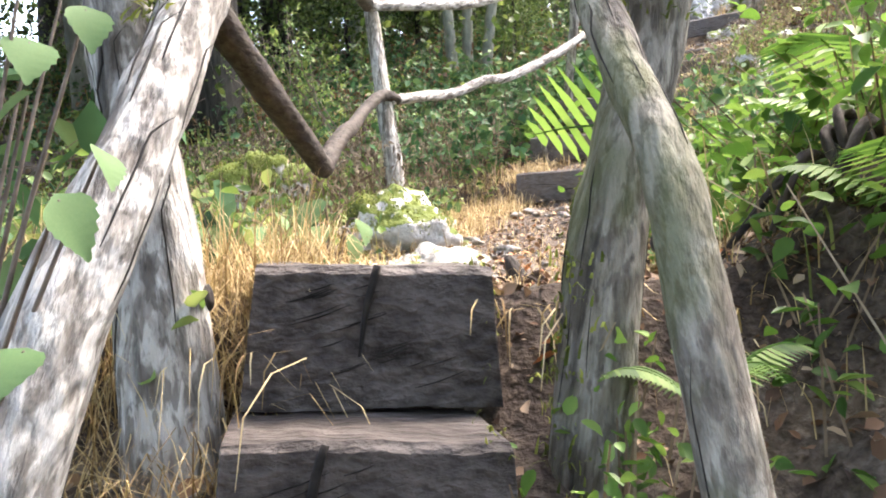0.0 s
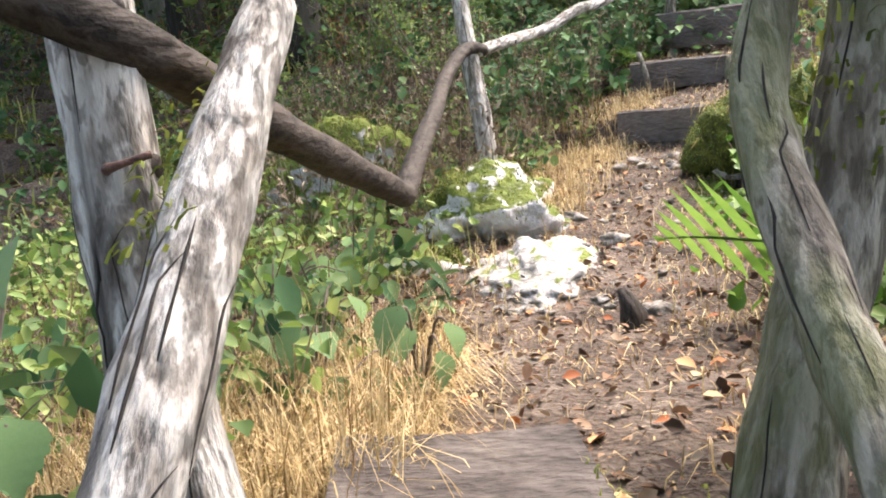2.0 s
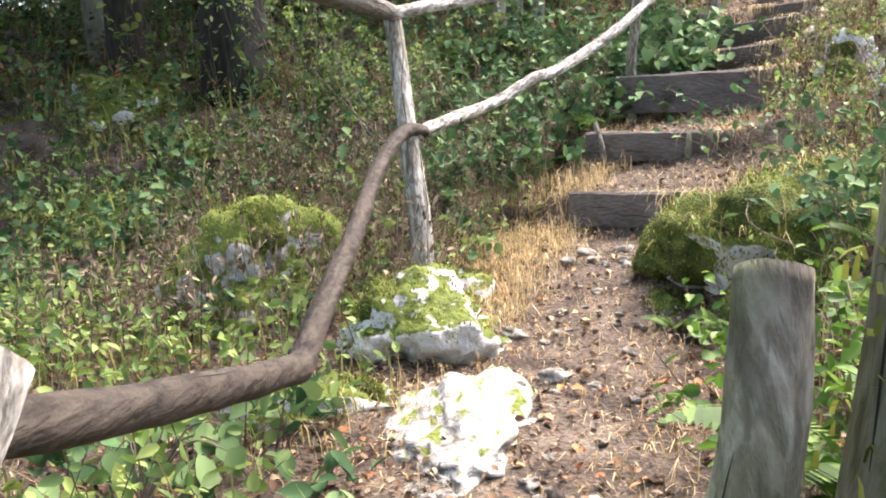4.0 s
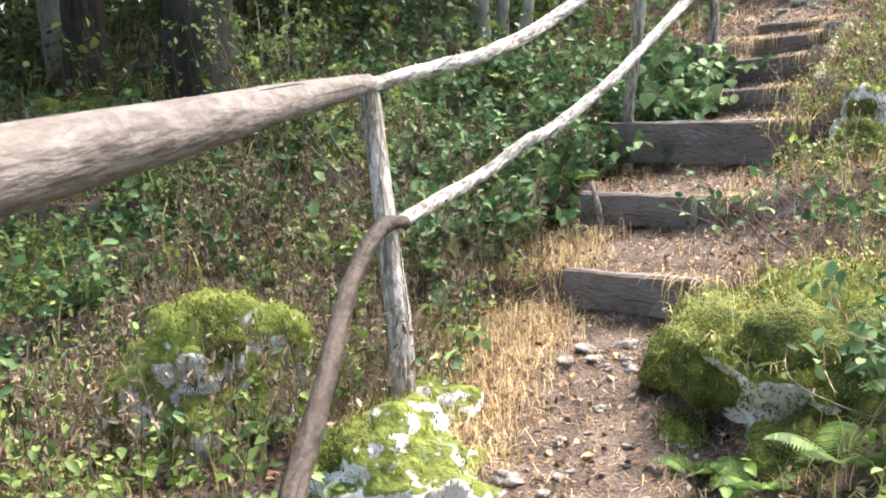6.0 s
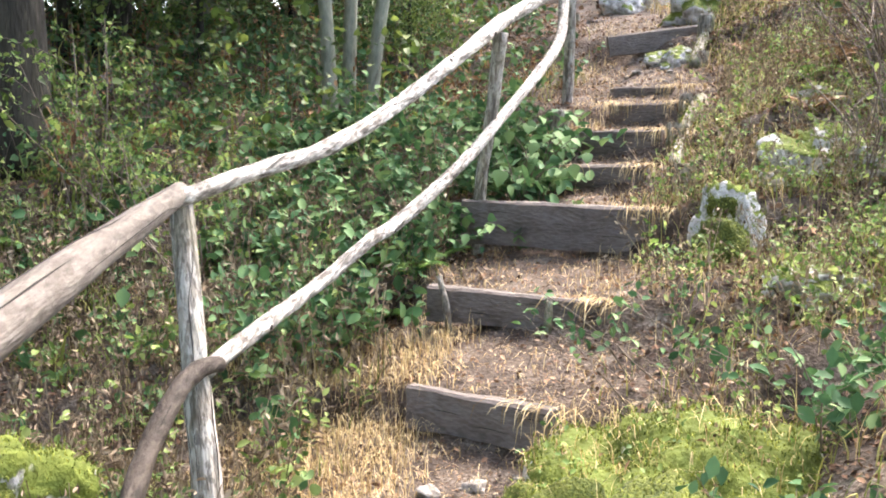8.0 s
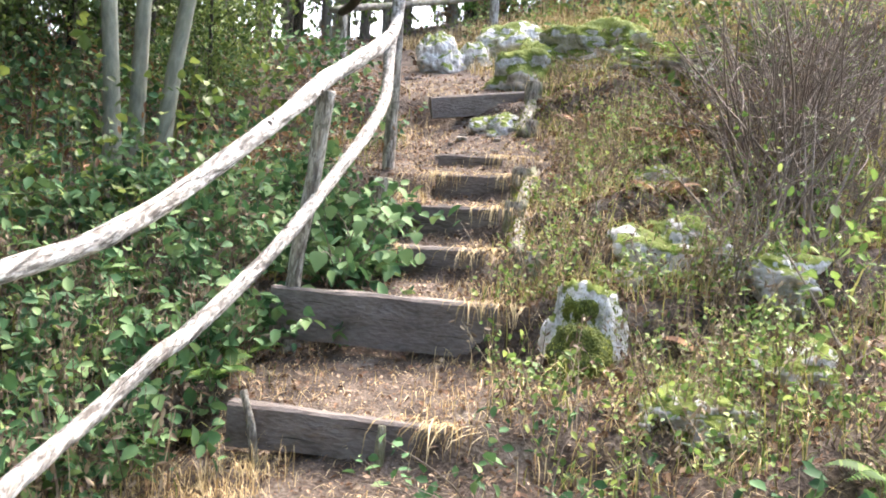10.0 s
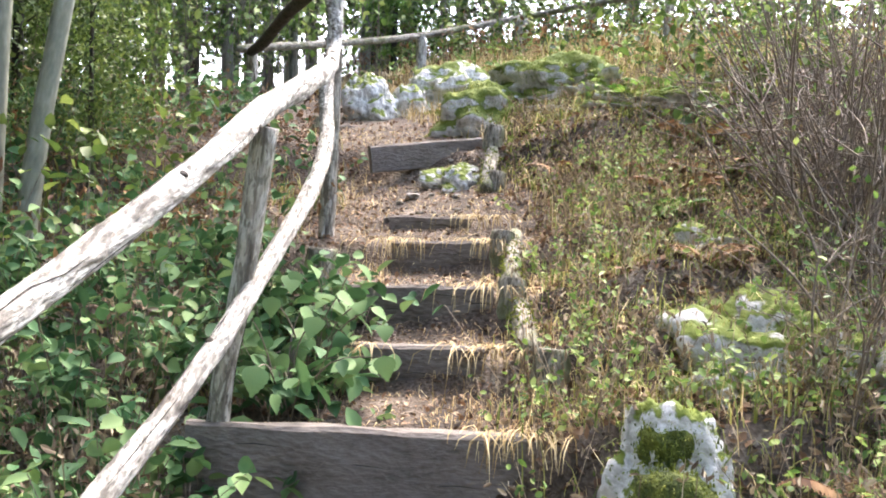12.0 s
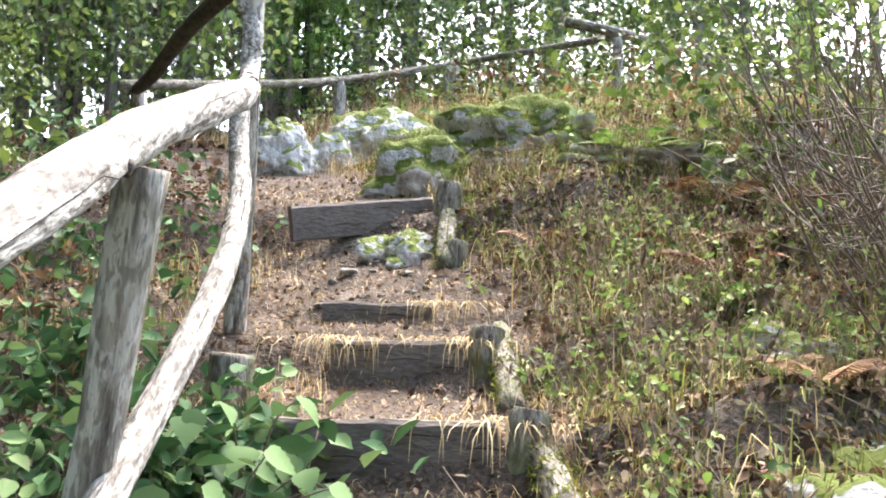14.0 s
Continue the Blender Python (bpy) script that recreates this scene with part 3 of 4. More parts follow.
# ---------------------------------------------------------------- rocks
def boulder(name, x, y, z, size, mat, seed, label, group="", rings=40, tufts=0, craggy=0.35, slope=0.0, cushions=()):
    """A weathered rock: a dome broken by ledges, with moss tufts as a part."""
    ob = thing(name, label, "rock", group, at=(x, y, z))
    ob.rotation_euler = (slope, 0, 0)
    bm = bmesh.new()
    bmesh.ops.create_icosphere(bm, subdivisions=5 if rings > 30 else 3, radius=1)
    off = Vector((seed * 7.3, seed * 3.1, seed))
    for v in bm.verts:
        p = v.co.copy()
        n = noise.fractal(p * 1.3 + off, 1.0, 2.0, 5)
        cell = noise.voronoi(p * 2.2 + off)[0]
        fine = noise.fractal(p * 7 + off, 1.0, 2.0, 3)
        v.co = p * (1 + craggy * n + 0.35 * craggy * (cell[1] - cell[0]) + 0.07 * fine)
        v.co = Vector((v.co.x * size[0], v.co.y * size[1], v.co.z * size[2]))
    body_pts = [(v.co.copy(), v.normal.copy()) for v in bm.verts if v.normal.z > 0.25]
    for f in bm.faces:
        f.smooth = True
    part("rock", bm, mat, ob)
    if tufts:
        pick = [body_pts[i] for i in rng.integers(0, len(body_pts), tufts)]
        keep = [p + Vector(rng.normal(0, 0.014, 3)) for p, q in pick if noise.noise(p * 6 + off) > -0.3]
        if keep:
            tagged(child("moss", blades_mesh("moss", [tuple(p) for p in keep], 0.017, 0.006, MOSS, 1.3), ob, "yellow-green moss cushion"), kind="stuff")
    if size[0] > 0.5 and len(cushions) > 3:
        top = np.array([p for p, q in body_pts]) + np.array([x, y, z + 0.012])
        some = lambda n: top[rng.integers(0, len(top), n)] + rng.normal(0, 0.02, (n, 3)) * np.array([1, 1, 0.2])
        stuff("leaf_litter", leaves_mesh("leaf_litter", some(240), 0.032, LITTER, 0.6), "dead leaves lying on the mossy boulder", "leaf litter")
        stuff("dry_grass", blades_mesh("dry_grass", some(900), 0.11, 0.003, STRAW, 1.8), "dry straw on the mossy boulder", "grass")
        stuff("herbs", leaves_mesh("herbs", some(420) + np.array([0, 0, 0.03]), 0.03, GREEN, 0.5), "small green leaves growing through the moss", "plants")
    for k, (cx, cy, cz, r) in enumerate(cushions):
        bm = bmesh.new()
        bmesh.ops.create_icosphere(bm, subdivisions=4, radius=r)
        for v in bm.verts:
            v.co = v.co * (1 + 0.3 * noise.fractal(v.co / r * 1.4 + off * (k + 1), 1.0, 2.0, 4)) + Vector((cx, cy, cz))
        tips = [tuple(v.co) for v in bm.verts]
        for f in bm.faces:
            f.smooth = True
        pad = part("moss_cushion", bm, MOSSBED, ob, "thick green moss cushion")
        tagged(child("moss", blades_mesh("moss", np.repeat(np.array(tips), 3, 0) + rng.normal(0, 0.008, (3 * len(tips), 3)), 0.016, 0.005, MOSS, 1.3), pad), kind="stuff")
    return ob


boulder("bedrock_slab", -0.02, 3.54, 1.1, (0.19, 0.45, 0.09), ROCK_BARE, 1, "white worn limestone slab in the path", craggy=0.38, slope=0.1)
boulder("boulder", -0.2, 4.38, 1.2, (0.28, 0.27, 0.2), ROCK_WHITE, 2, "white limestone boulder capped with moss", tufts=1500, craggy=0.45, cushions=((-0.13, -0.1, 0.13, 0.1), (-0.02, 0.08, 0.16, 0.07)))
boulder("boulder", -0.16, 4.95, 1.24, (0.18, 0.18, 0.15), ROCK_WHITE, 3, "small pale limestone boulder with moss", tufts=600, cushions=((-0.1, -0.06, 0.06, 0.08),))
boulder("boulder", -0.5, 3.88, 1.06, (0.3, 0.2, 0.12), ROCK_WHITE, 4, "low mossy limestone outcrop beside the path", tufts=500, craggy=0.5, cushions=((0.15, -0.02, 0.08, 0.06),))
boulder("boulder", -0.98, 5.12, 1.25, (0.38, 0.36, 0.42), ROCK_MOSSY, 5, "tall limestone boulder draped in moss", tufts=6000, craggy=0.4, cushions=((0.05, -0.1, 0.32, 0.14), (-0.25, -0.16, -0.05, 0.16), (0.2, -0.24, -0.02, 0.13)))
boulder("boulder", 1.36, 4.95, 1.3, (0.62, 0.75, 0.4), ROCK_MOSSY, 6, "big boulder covered in thick green moss", tufts=26000, craggy=0.3, cushions=((-0.5, -0.2, 0.18, 0.17), (-0.3, -0.4, 0.24, 0.19), (-0.55, 0.1, 0.1, 0.13), (-0.1, -0.55, 0.2, 0.2), (-0.3, -0.6, -0.03, 0.17), (0.0, -0.7, 0.0, 0.2)))
boulder("boulder", 0.74, 4.72, 1.2, (0.09, 0.13, 0.09), ROCK_MOSSY, 16, "moss-covered boulder edge beside the path", tufts=500)
boulder("boulder", 2.13, 6.68, 2.12, (0.16, 0.16, 0.24), ROCK_WHITE, 7, "small standing limestone rock with a moss patch", tufts=900, craggy=0.45, cushions=((-0.09, -0.13, 0.0, 0.13), (-0.03, -0.02, 0.2, 0.08)))
boulder("boulder", 2.92, 7.14, 2.35, (0.4, 0.32, 0.3), ROCK_GREY, 8, "grey limestone outcrop half hidden by weeds", tufts=900, craggy=0.65)
boulder("boulder", 3.05, 10.13, 3.2, (0.22, 0.15, 0.14), ROCK_GREY, 9, "grey slab of stone lying in the steps", craggy=0.5)
for n, (x, y, w, hg) in enumerate([(3.72, 11.1, 0.42, 0.36), (4.4, 11.0, 0.6, 0.32), (4.6, 10.1, 0.5, 0.14), (2.2, 5.9, 0.2, 0.1), (2.75, 6.1, 0.2, 0.12), (3.1, 6.7, 0.2, 0.14), (2.45, 6.95, 0.12, 0.09), (3.3, 8.1, 0.24, 0.1)]):
    boulder("boulder", x, y, float(ground(x, y)) - 0.25 * hg, (w, w * 1.1, hg), ROCK_MOSSY if w > 0.31 else ROCK_GREY, 70 + n, "low mossy limestone outcrop on the bank", "mossy outcrops on the bank", tufts=int((12000 if w > 0.31 else 900) * w), craggy=0.5)
boulder("boulder", 3.2, 12.2, 3.95, (0.22, 0.2, 0.27), ROCK_WHITE, 11, "white limestone boulder at the top of the steps")
boulder("boulder", 3.6, 12.25, 3.95, (0.2, 0.2, 0.22), ROCK_WHITE, 12, "white limestone boulder beside another")
boulder("boulder", 4.1, 12.4, 4.1, (0.45, 0.35, 0.3), ROCK_WHITE, 13, "pale ledge of limestone with moss", tufts=900)
boulder("boulder", -3.15, 9.6, 2.1, (0.6, 0.5, 0.48), ROCK_MOSSY, 15, "dark mossy boulder under the trees", tufts=5000)

stone = boulder("stone", 0.25, 3.9, 1.18, (0.045, 0.035, 0.022), STONE, 20, "small angular limestone stone on the path", "loose stones on the path", 10, craggy=0.75)
for n in range(120):
    y = float(rng.uniform(3.0, 5.5)) if n < 90 else float(rng.uniform(9.5, 10.3))
    x = float(np.interp(y, LINE_Y, LINE_X) + rng.normal(0, 0.2))
    s = float(rng.uniform(0.15, 0.6)) if n % 12 else 0.95
    c = copy_thing(stone, pose(x, y, float(ground(x, y)) + 0.004, *rng.uniform(-15, 15, 2), float(rng.uniform(0, 360))))
    c.scale = (s, s * float(rng.uniform(0.7, 1.3)), s)

stub = thing("rotten_stub", "dark rotten stub sticking out of the path", "stump")
limb("stub", [(0.22, 2.9, 0.98), (0.21, 2.91, 1.1), (0.19, 2.93, 1.17)], [0.036, 0.032, 0.012], DARKWOOD, stub, 8, 0.3, 3, 3)


# ---------------------------------------------------------------- trees
def crown_points(n, centre, radius, clumps, gen, flat=0.7):
    cc = gen.normal(0, 1, (clumps, 3))
    cc /= np.linalg.norm(cc, axis=1)[:, None]
    cc *= gen.uniform(0.35, 1.0, clumps)[:, None]
    k = gen.integers(0, clumps, n)
    p = cc[k] + gen.normal(0, 0.16, (n, 3))
    return p * np.array([radius, radius, radius * flat]) + np.array(centre)


def tree(name, label, height, girth, crown, leaf, count, seed, mat=BARK, leafmat=None, lowest=0.35):
    gen = np.random.default_rng(seed)
    t = thing(name, label, "tree", "woodland trees")
    lean = gen.normal(0, 0.03 * height, 2)
    path = [(0, 0, -0.3), (lean[0] * 0.2, lean[1] * 0.2, height * 0.3), (lean[0] * 0.6, lean[1] * 0.6, height * 0.65), (lean[0], lean[1], height)]
    v, f = tube(path, [girth * 1.5, girth, girth * 0.7, girth * 0.15], 12, 0.18, seed, 6)
    child("trunk", mesh_of("trunk", v, f, mat), t)
    for k in range(9):
        z = height * gen.uniform(lowest, 0.9)
        a = gen.uniform(0, 2 * math.pi)
        ln = crown * gen.uniform(0.5, 0.95)
        bx, by = lean[0] * z / height, lean[1] * z / height
        v, f = tube([(bx, by, z), (bx + math.cos(a) * ln * 0.5, by + math.sin(a) * ln * 0.5, z + ln * 0.2), (bx + math.cos(a + 0.3) * ln, by + math.sin(a + 0.3) * ln, z + ln * 0.35)],
                    [girth * 0.3, girth * 0.18, girth * 0.05], 6, 0.15, seed + k, 4)
        child("limb", mesh_of("limb", v, f, mat), t)
    pts = crown_points(count, (lean[0] * 0.8, lean[1] * 0.8, height * (1 + lowest) / 2), crown, 60, gen, height * (1 - lowest) / 2 / crown)
    child("crown", leaves_mesh("crown", pts, leaf, leafmat or SHADED_CANOPY, 0.3, 0.65, gen=gen), t)
    return t


def put(ob, x, y, turn=0.0, s=1.0):
    ob.location, ob.rotation_euler, ob.scale = (x, y, float(ground(x, y, False)) - 0.05), (0, 0, turn), (s, s, s)


big = tree("oak_tree", "thick dark-barked tree in the shade of the wood", 11, 0.22, 3.0, 0.16, 6550, 1, lowest=0.32)
put(big, -2.2, 9.75)
# Backlight is put into the crown's colour: herb green, brighter than other trees.
light = tree("young_tree", "young tree with thin leaves coloured bright for backlight", 6, 0.05, 1.8, 0.12, 3300, 6, PALEBARK, GREEN, 0.1)
put(light, 3.9, 19.5, 0, 1.2)
kinds = [tree("woodland_tree", "tall leafy woodland tree with dark bark", 12, 0.16, 3.2, 0.17, 6000, 2, lowest=0.25),
         tree("woodland_tree", "slender woodland tree with a thin high crown", 13, 0.1, 2.6, 0.17, 5500, 3, PALEBARK, lowest=0.25),
         tree("young_tree", "young bushy tree with leaves down to the ground", 5, 0.05, 1.6, 0.1, 5000, 4, lowest=0.08)]
# The first three trees stand out of view, added to block the sun.
spots = [(6, 2, 1), (4, -3, 0), (8, -6, 0), (9, 6, 1), (-4.3, 7.6, 0), (-5.5, 4.5, 0), (-3.4, 10.3, 0), (-4.4, 12.4, 1), (-6.2, 10.8, 0), (-2.0, 12.6, 0), (-8, 13, 0), (-4, 4, 1), (4, 1, 1), (2.5, -6, 0), (-1, -5, 0), (-3.9, 11, 1), (-5.2, 9.5, 0), (-3.2, 13.2, 0), (-6.5, 13, 0), (-1.2, 14.5, 1), (-4.6, 16.5, 0), (-8.5, 10, 1), (-7, 18, 0), (0.2, 17.5, 0), (-2.2, 19, 1), (-10, 15, 0),
         (-6, 6.5, 1), (-8, 3.5, 0), (-5, 1.5, 1), (3.8, 24, 0), (8.5, 26, 0), (-0.5, 24, 0), (13, 24, 1), (18, 20, 0), (-13, 20, 0), (-5, 26, 0), (-11, 7, 0),
         (-3.5, -3, 0), (0, -9, 0), (-8, -6, 1), (-16, 2, 0), (1.5, 33, 0), (12, 33, 0), (22, 28, 0), (-12, 32, 0)]
for n, (x, y, k) in enumerate(spots):
    c = copy_thing(kinds[k], pose(0, 0, 0))
    put(c, x, y, n * 2.4, 0.85 + 0.3 * ((n * 37) % 10) / 10)
put(kinds[0], -9.5, 26), put(kinds[1], 6, 30)
for n, (x, y, s) in enumerate([(-1.0, 11.6, 0.6), (0.5, 12.6, 0.7), (-2.4, 12.2, 0.8), (1.6, 17, 1.0), (0.4, 18.5, 1.4), (3.2, 17.6, 1.2), (5.6, 19, 1.4), (2, 22, 1.7), (6, 23, 1.8), (10, 23, 1.8), (14.5, 19, 1.6), (-1.5, 21, 1.5), (15, 16, 1.5), (4, 26, 2), (0.2, 15.2, 0.9), (1.2, 24, 2.2), (8, 24, 2.2), (3, 29, 2.6), (12, 21, 2), (16, 18, 2), (7, 28, 2.6), (11, 27, 2.5), (-3, 24, 2), (2.4, 18.8, 1.3), (7, 20.5, 1.6), (9.2, 21.5, 1.7), (13, 17, 1.5), (-1, 18.2, 1.2), (4.8, 21.8, 1.6), (17, 23, 1.9), (4.2, 18, 0.8), (6.6, 18.2, 0.8), (-5.5, 11.5, 0.8), (-0.2, 13.2, 0.7),
                               (7.4, 8.2, 0.5), (13, 10, 0.9), (-1.8, 16, 0.9), (2.9, 21.5, 1.1), (-7, 8.5, 0.8), (11.5, 16.6, 1), (0.9, 10.9, 0.35)]):
    put(copy_thing(light if y > 14 and x > -1 or x > 6 else kinds[2], pose(0, 0, 0)), x, y, n * 1.7, s)
put(kinds[2], -3.0, 15)

trio = thing("multi_stemmed_tree", "three smooth grey stems rising from one base", "tree")
bz = float(ground(0.33, 10.1))
for n, (dx, dy, tx, ty) in enumerate([(-0.13, 0, -0.3, 0.1), (0.0, 0.1, 0.15, 0.3), (0.15, -0.05, 0.7, 0.0)]):
    x, y = 0.33 + dx, 10.1 + dy
    limb("stem", [(x, y, bz - 0.25), (x + 0.15 * tx, y + 0.1 * ty, bz + 0.8), (x + 0.6 * tx, y + 0.5 * ty, bz + 2.6), (x + 1.6 * tx, y + ty, bz + 5.5)], [0.07, 0.055, 0.048, 0.03], PALEBARK, trio, 12, 0.1, 60 + n)
child("crown", leaves_mesh("crown", crown_points(4000, (0.5, 10.3, bz + 5.6), 2.2, 40, rng), 0.11, SHADED_CANOPY, 0.3), trio)


# ---------------------------------------------------------------- undergrowth
def beside(a, b):
    return lambda x, y, off: np.clip((np.abs(off) - a) / b, 0, 1)


stuff("leaf_litter", leaves_mesh("leaf_litter", scatter(110000, -3.2, 5.2, 1.3, 12.5, lambda x, y, off: 0.2 + 0.75 * np.clip((np.abs(off) - 0.2) / 0.5, 0, 1), 0.025), 0.03, LITTER, 0.62, 0.6),
      "brown dead leaves and twigs littering the ground", "leaf litter")
stuff("leaf_litter", leaves_mesh("leaf_litter", scatter(34000, -14, 14, -3, 30, lambda x, y, off: ((x < -3.2) | (x > 5.2) | (y > 12.5) | (y < 0)) * 1.0, 0.04), 0.1, LITTER, 0.6, 0.6), "brown dead leaves on the woodland floor", "leaf litter")
stuff("leaf_litter", leaves_mesh("leaf_litter", scatter(60000, -0.9, 3.4, 1.5, 11.5, lambda x, y, off: np.clip((0.7 - np.abs(off)) / 0.2, 0, 1), 0.008), 0.015, LITTER, 0.75, 0.5), "crumbled brown leaf bits trodden into the path", "leaf litter")
stuff("moss_carpet", blades_mesh("moss_carpet", scatter(120000, 3.3, 6.8, 9.2, 13.8, lambda x, y, off: np.clip((off - 0.4) / 0.3, 0, 1), 0.012, 1.6), 0.032, 0.013, MOSS, 1.3), "yellow-green moss carpet on the bank below the fence", "moss")
stuff("moss_carpet", blades_mesh("moss_carpet", scatter(40000, -5, -0.8, 7, 12, None, 0.01, 1.2), 0.04, 0.016, MOSS, 1.3), "dark moss on the shaded woodland floor", "moss")
stuff("leaf_litter", leaves_mesh("leaf_litter", scatter(15000, 1.9, 5.2, 5.6, 11.5, lambda x, y, off: np.clip((off - 0.45) / 0.3, 0, 1), 0.03), 0.045, LITTER, 0.5, 0.6), "curled brown leaves caught among the weeds of the bank", "leaf litter")
stuff("green_grass", blades_mesh("green_grass", scatter(14000, 2.0, 5.4, 6.0, 11.0, lambda x, y, off: np.clip((off - 0.5) / 0.3, 0, 1)), 0.1, 0.005, GRASS, 1.3), "short green grass and weeds on the bank", "grass")
stuff("fallen_leaves", leaves_mesh("fallen_leaves", scatter(190, -0.5, 1.0, 1.5, 5.4, None, 0.02), 0.04, ORANGE, 0.75, 0.65), "orange fallen leaves scattered on the path", "leaves")

stuff("straw_bits", blades_mesh("straw_bits", scatter(16000, -0.7, 3.2, 1.5, 11.5, lambda x, y, off: np.clip((0.75 - np.abs(off)) / 0.3, 0, 1), 0.012), 0.06, 0.003, STRAW, 5), "bits of straw and needles trodden into the path", "straw")
# straw along the path and on the treads
stuff("dry_grass", blades_mesh("dry_grass", scatter(26000, -1.3, 2.9, 1.35, 10.5, lambda x, y, off: np.clip((np.abs(off) - 0.16) / 0.25, 0, 1) * np.clip((1.25 - np.abs(off)) / 0.6, 0, 1), 0, 0.7), 0.12, 0.0028, STRAW, 1.8),
      "straw-coloured dry grass beside the path", "grass")
stuff("dry_grass", blades_mesh("dry_grass", scatter(9000, -0.8, -0.2, 1.45, 2.6, lambda x, y, off: np.clip(1.2 + (x + 0.15) * 1.2, 0, 1)), 0.19, 0.0025, STRAW, 2.6),
      "tangled straw-coloured grass by the timber block", "grass")
stuff("dry_grass", blades_mesh("dry_grass", scatter(7500, -0.4, 0.9, 4.4, 6.6, lambda x, y, off: np.clip((-off - 0.12) / 0.2, 0, 1)), 0.13, 0.0028, STRAW, 1.9),
      "pale dry grass below the handrail", "grass")
stuff("dry_grass", blades_mesh("dry_grass", scatter(26000, 3.4, 9, 10.3, 15.5, None, 0, 0.7), 0.17, 0.007, STRAW, 0.8), "bleached dry grass on the crest", "grass")
stuff("dry_grass", blades_mesh("dry_grass", scatter(9000, 1.5, 5.0, 4.6, 11.5, lambda x, y, off: np.clip((off - 0.4) / 0.3, 0, 1), 0, 0.7), 0.2, 0.004, STRAW, 1.2), "dry bleached grass on the bank", "grass")
stuff("green_grass", blades_mesh("green_grass", scatter(26000, -3, 4.6, 1.5, 11, beside(0.4, 0.5), 0, 0.8), 0.17, 0.006, GRASS, 0.7), "green grass among the weeds", "grass")
stuff("green_grass", blades_mesh("green_grass", scatter(14000, -10, 10, 6, 20, beside(1.5, 1.0), 0, 0.5), 0.3, 0.02, GRASS, 0.7), "green grass under the trees", "grass")


def weeds(name, label, n, x0, x1, y0, y1, keep, tall, per, leaf, mat, stem, seed, spread=0.1, clump=0.6, flat=0.55):
    """Low plants that nobody could count: stems with leaves up them."""
    gen = np.random.default_rng(seed)
    roots = scatter(n, x0, x1, y0, y1, keep, 0, clump, gen)
    t = gen.uniform(0.25, 1, (len(roots), per))
    hgt = tall * gen.uniform(0.4, 1.2, len(roots))
    dx = gen.normal(0, spread, (len(roots), 2))
    pts = np.stack([roots[:, None, 0] + dx[:, None, 0] * t + gen.normal(0, leaf * 0.6, t.shape), roots[:, None, 1] + dx[:, None, 1] * t + gen.normal(0, leaf * 0.6, t.shape), roots[:, None, 2] + hgt[:, None] * t], -1).reshape(-1, 3)
    ob = stuff(name, leaves_mesh(name, pts, leaf, mat, flat, 0.35 if flat < 0.3 else 0.66, gen=gen, fine=y1 < 12), label, "plants")
    top = np.concatenate([dx, hgt[:, None]], 1)
    wd = np.array([0.0025, 0.0, 0.0])
    v = np.stack([roots - wd, roots + wd, roots + top * 0.98 + wd * 0.5, roots + top * 0.98 - wd * 0.5], 1)
    tagged(child("stem_cluster", many("stem_cluster", v, np.arange(len(roots) * 4), 4, stem), ob), "thin stems", kind="stuff")
    return ob


left = lambda x, y, off: np.clip((-off - 0.5) / 0.3, 0, 1)
right = lambda x, y, off: np.clip((off - 0.45) / 0.3, 0, 1)
weeds("herbs", "low green herbs and seedlings on the left bank", 2600, -3.4, 0.6, 3.4, 9.5, left, 0.28, 9, 0.045, GREEN, SEED, 1)
weeds("withered_weeds", "brown withered weeds with hanging dead leaves", 2600, -1.8, 0.9, 4.4, 8.5, left, 0.4, 12, 0.04, SEED, SEED, 2, flat=0.1)
weeds("brambles", "dark green bramble thicket beside the handrail", 900, -0.3, 1.5, 6.3, 9.4, lambda x, y, off: np.clip((-off - 0.48) / 0.15, 0, 1), 0.38, 10, 0.075, BRAMBLE, TWIG, 3, 0.15, 0.25)
weeds("brambles", "glossy bramble leaves reaching over the steps", 130, 1.1, 1.75, 7.4, 8.5, lambda x, y, off: ((off < -0.22) & (off > -0.8)) * 1.0, 0.3, 9, 0.085, BRAMBLE, TWIG, 4, 0.15, 0)
weeds("brambles", "bramble leaves on the grass below the handrail", 60, -1.2, -0.35, 2.1, 3.6, None, 0.2, 8, 0.085, BRAMBLE, TWIG, 5, 0.12, 0.3)
weeds("brambles", "bramble patches in the undergrowth of the wood", 1500, -7, 1.2, 6, 14, left, 0.4, 10, 0.085, BRAMBLE, TWIG, 6, 0.15, 0.6)
weeds("weeds", "dry and green weeds on the bank above the steps", 2400, 1.4, 4.4, 4.8, 9.4, right, 0.24, 10, 0.03, GREEN, SEED, 7, 0.1, 1.2)
weeds("withered_weeds", "brown withered weeds on the bank", 3000, 1.3, 5, 4.8, 9.4, right, 0.32, 12, 0.03, SEED, SEED, 8, 0.14, 1.0, 0.1)
weeds("withered_weeds", "low withered weeds on the upper bank", 900, 3.2, 5.4, 9.0, 10.8, right, 0.2, 10, 0.03, SEED, SEED, 22, 0.12, 0.6, 0.1)
weeds("herbs", "sunlit green herbs on the crest", 700, 4, 10, 9, 17, right, 0.28, 10, 0.06, GREEN, SEED, 9)
weeds("withered_weeds", "rusty undergrowth on the woodland floor", 2500, -9, 8, 8.5, 20, beside(1.2, 0.5), 0.5, 10, 0.07, RUST, SEED, 10, 0.15, 0.6, 0.2)
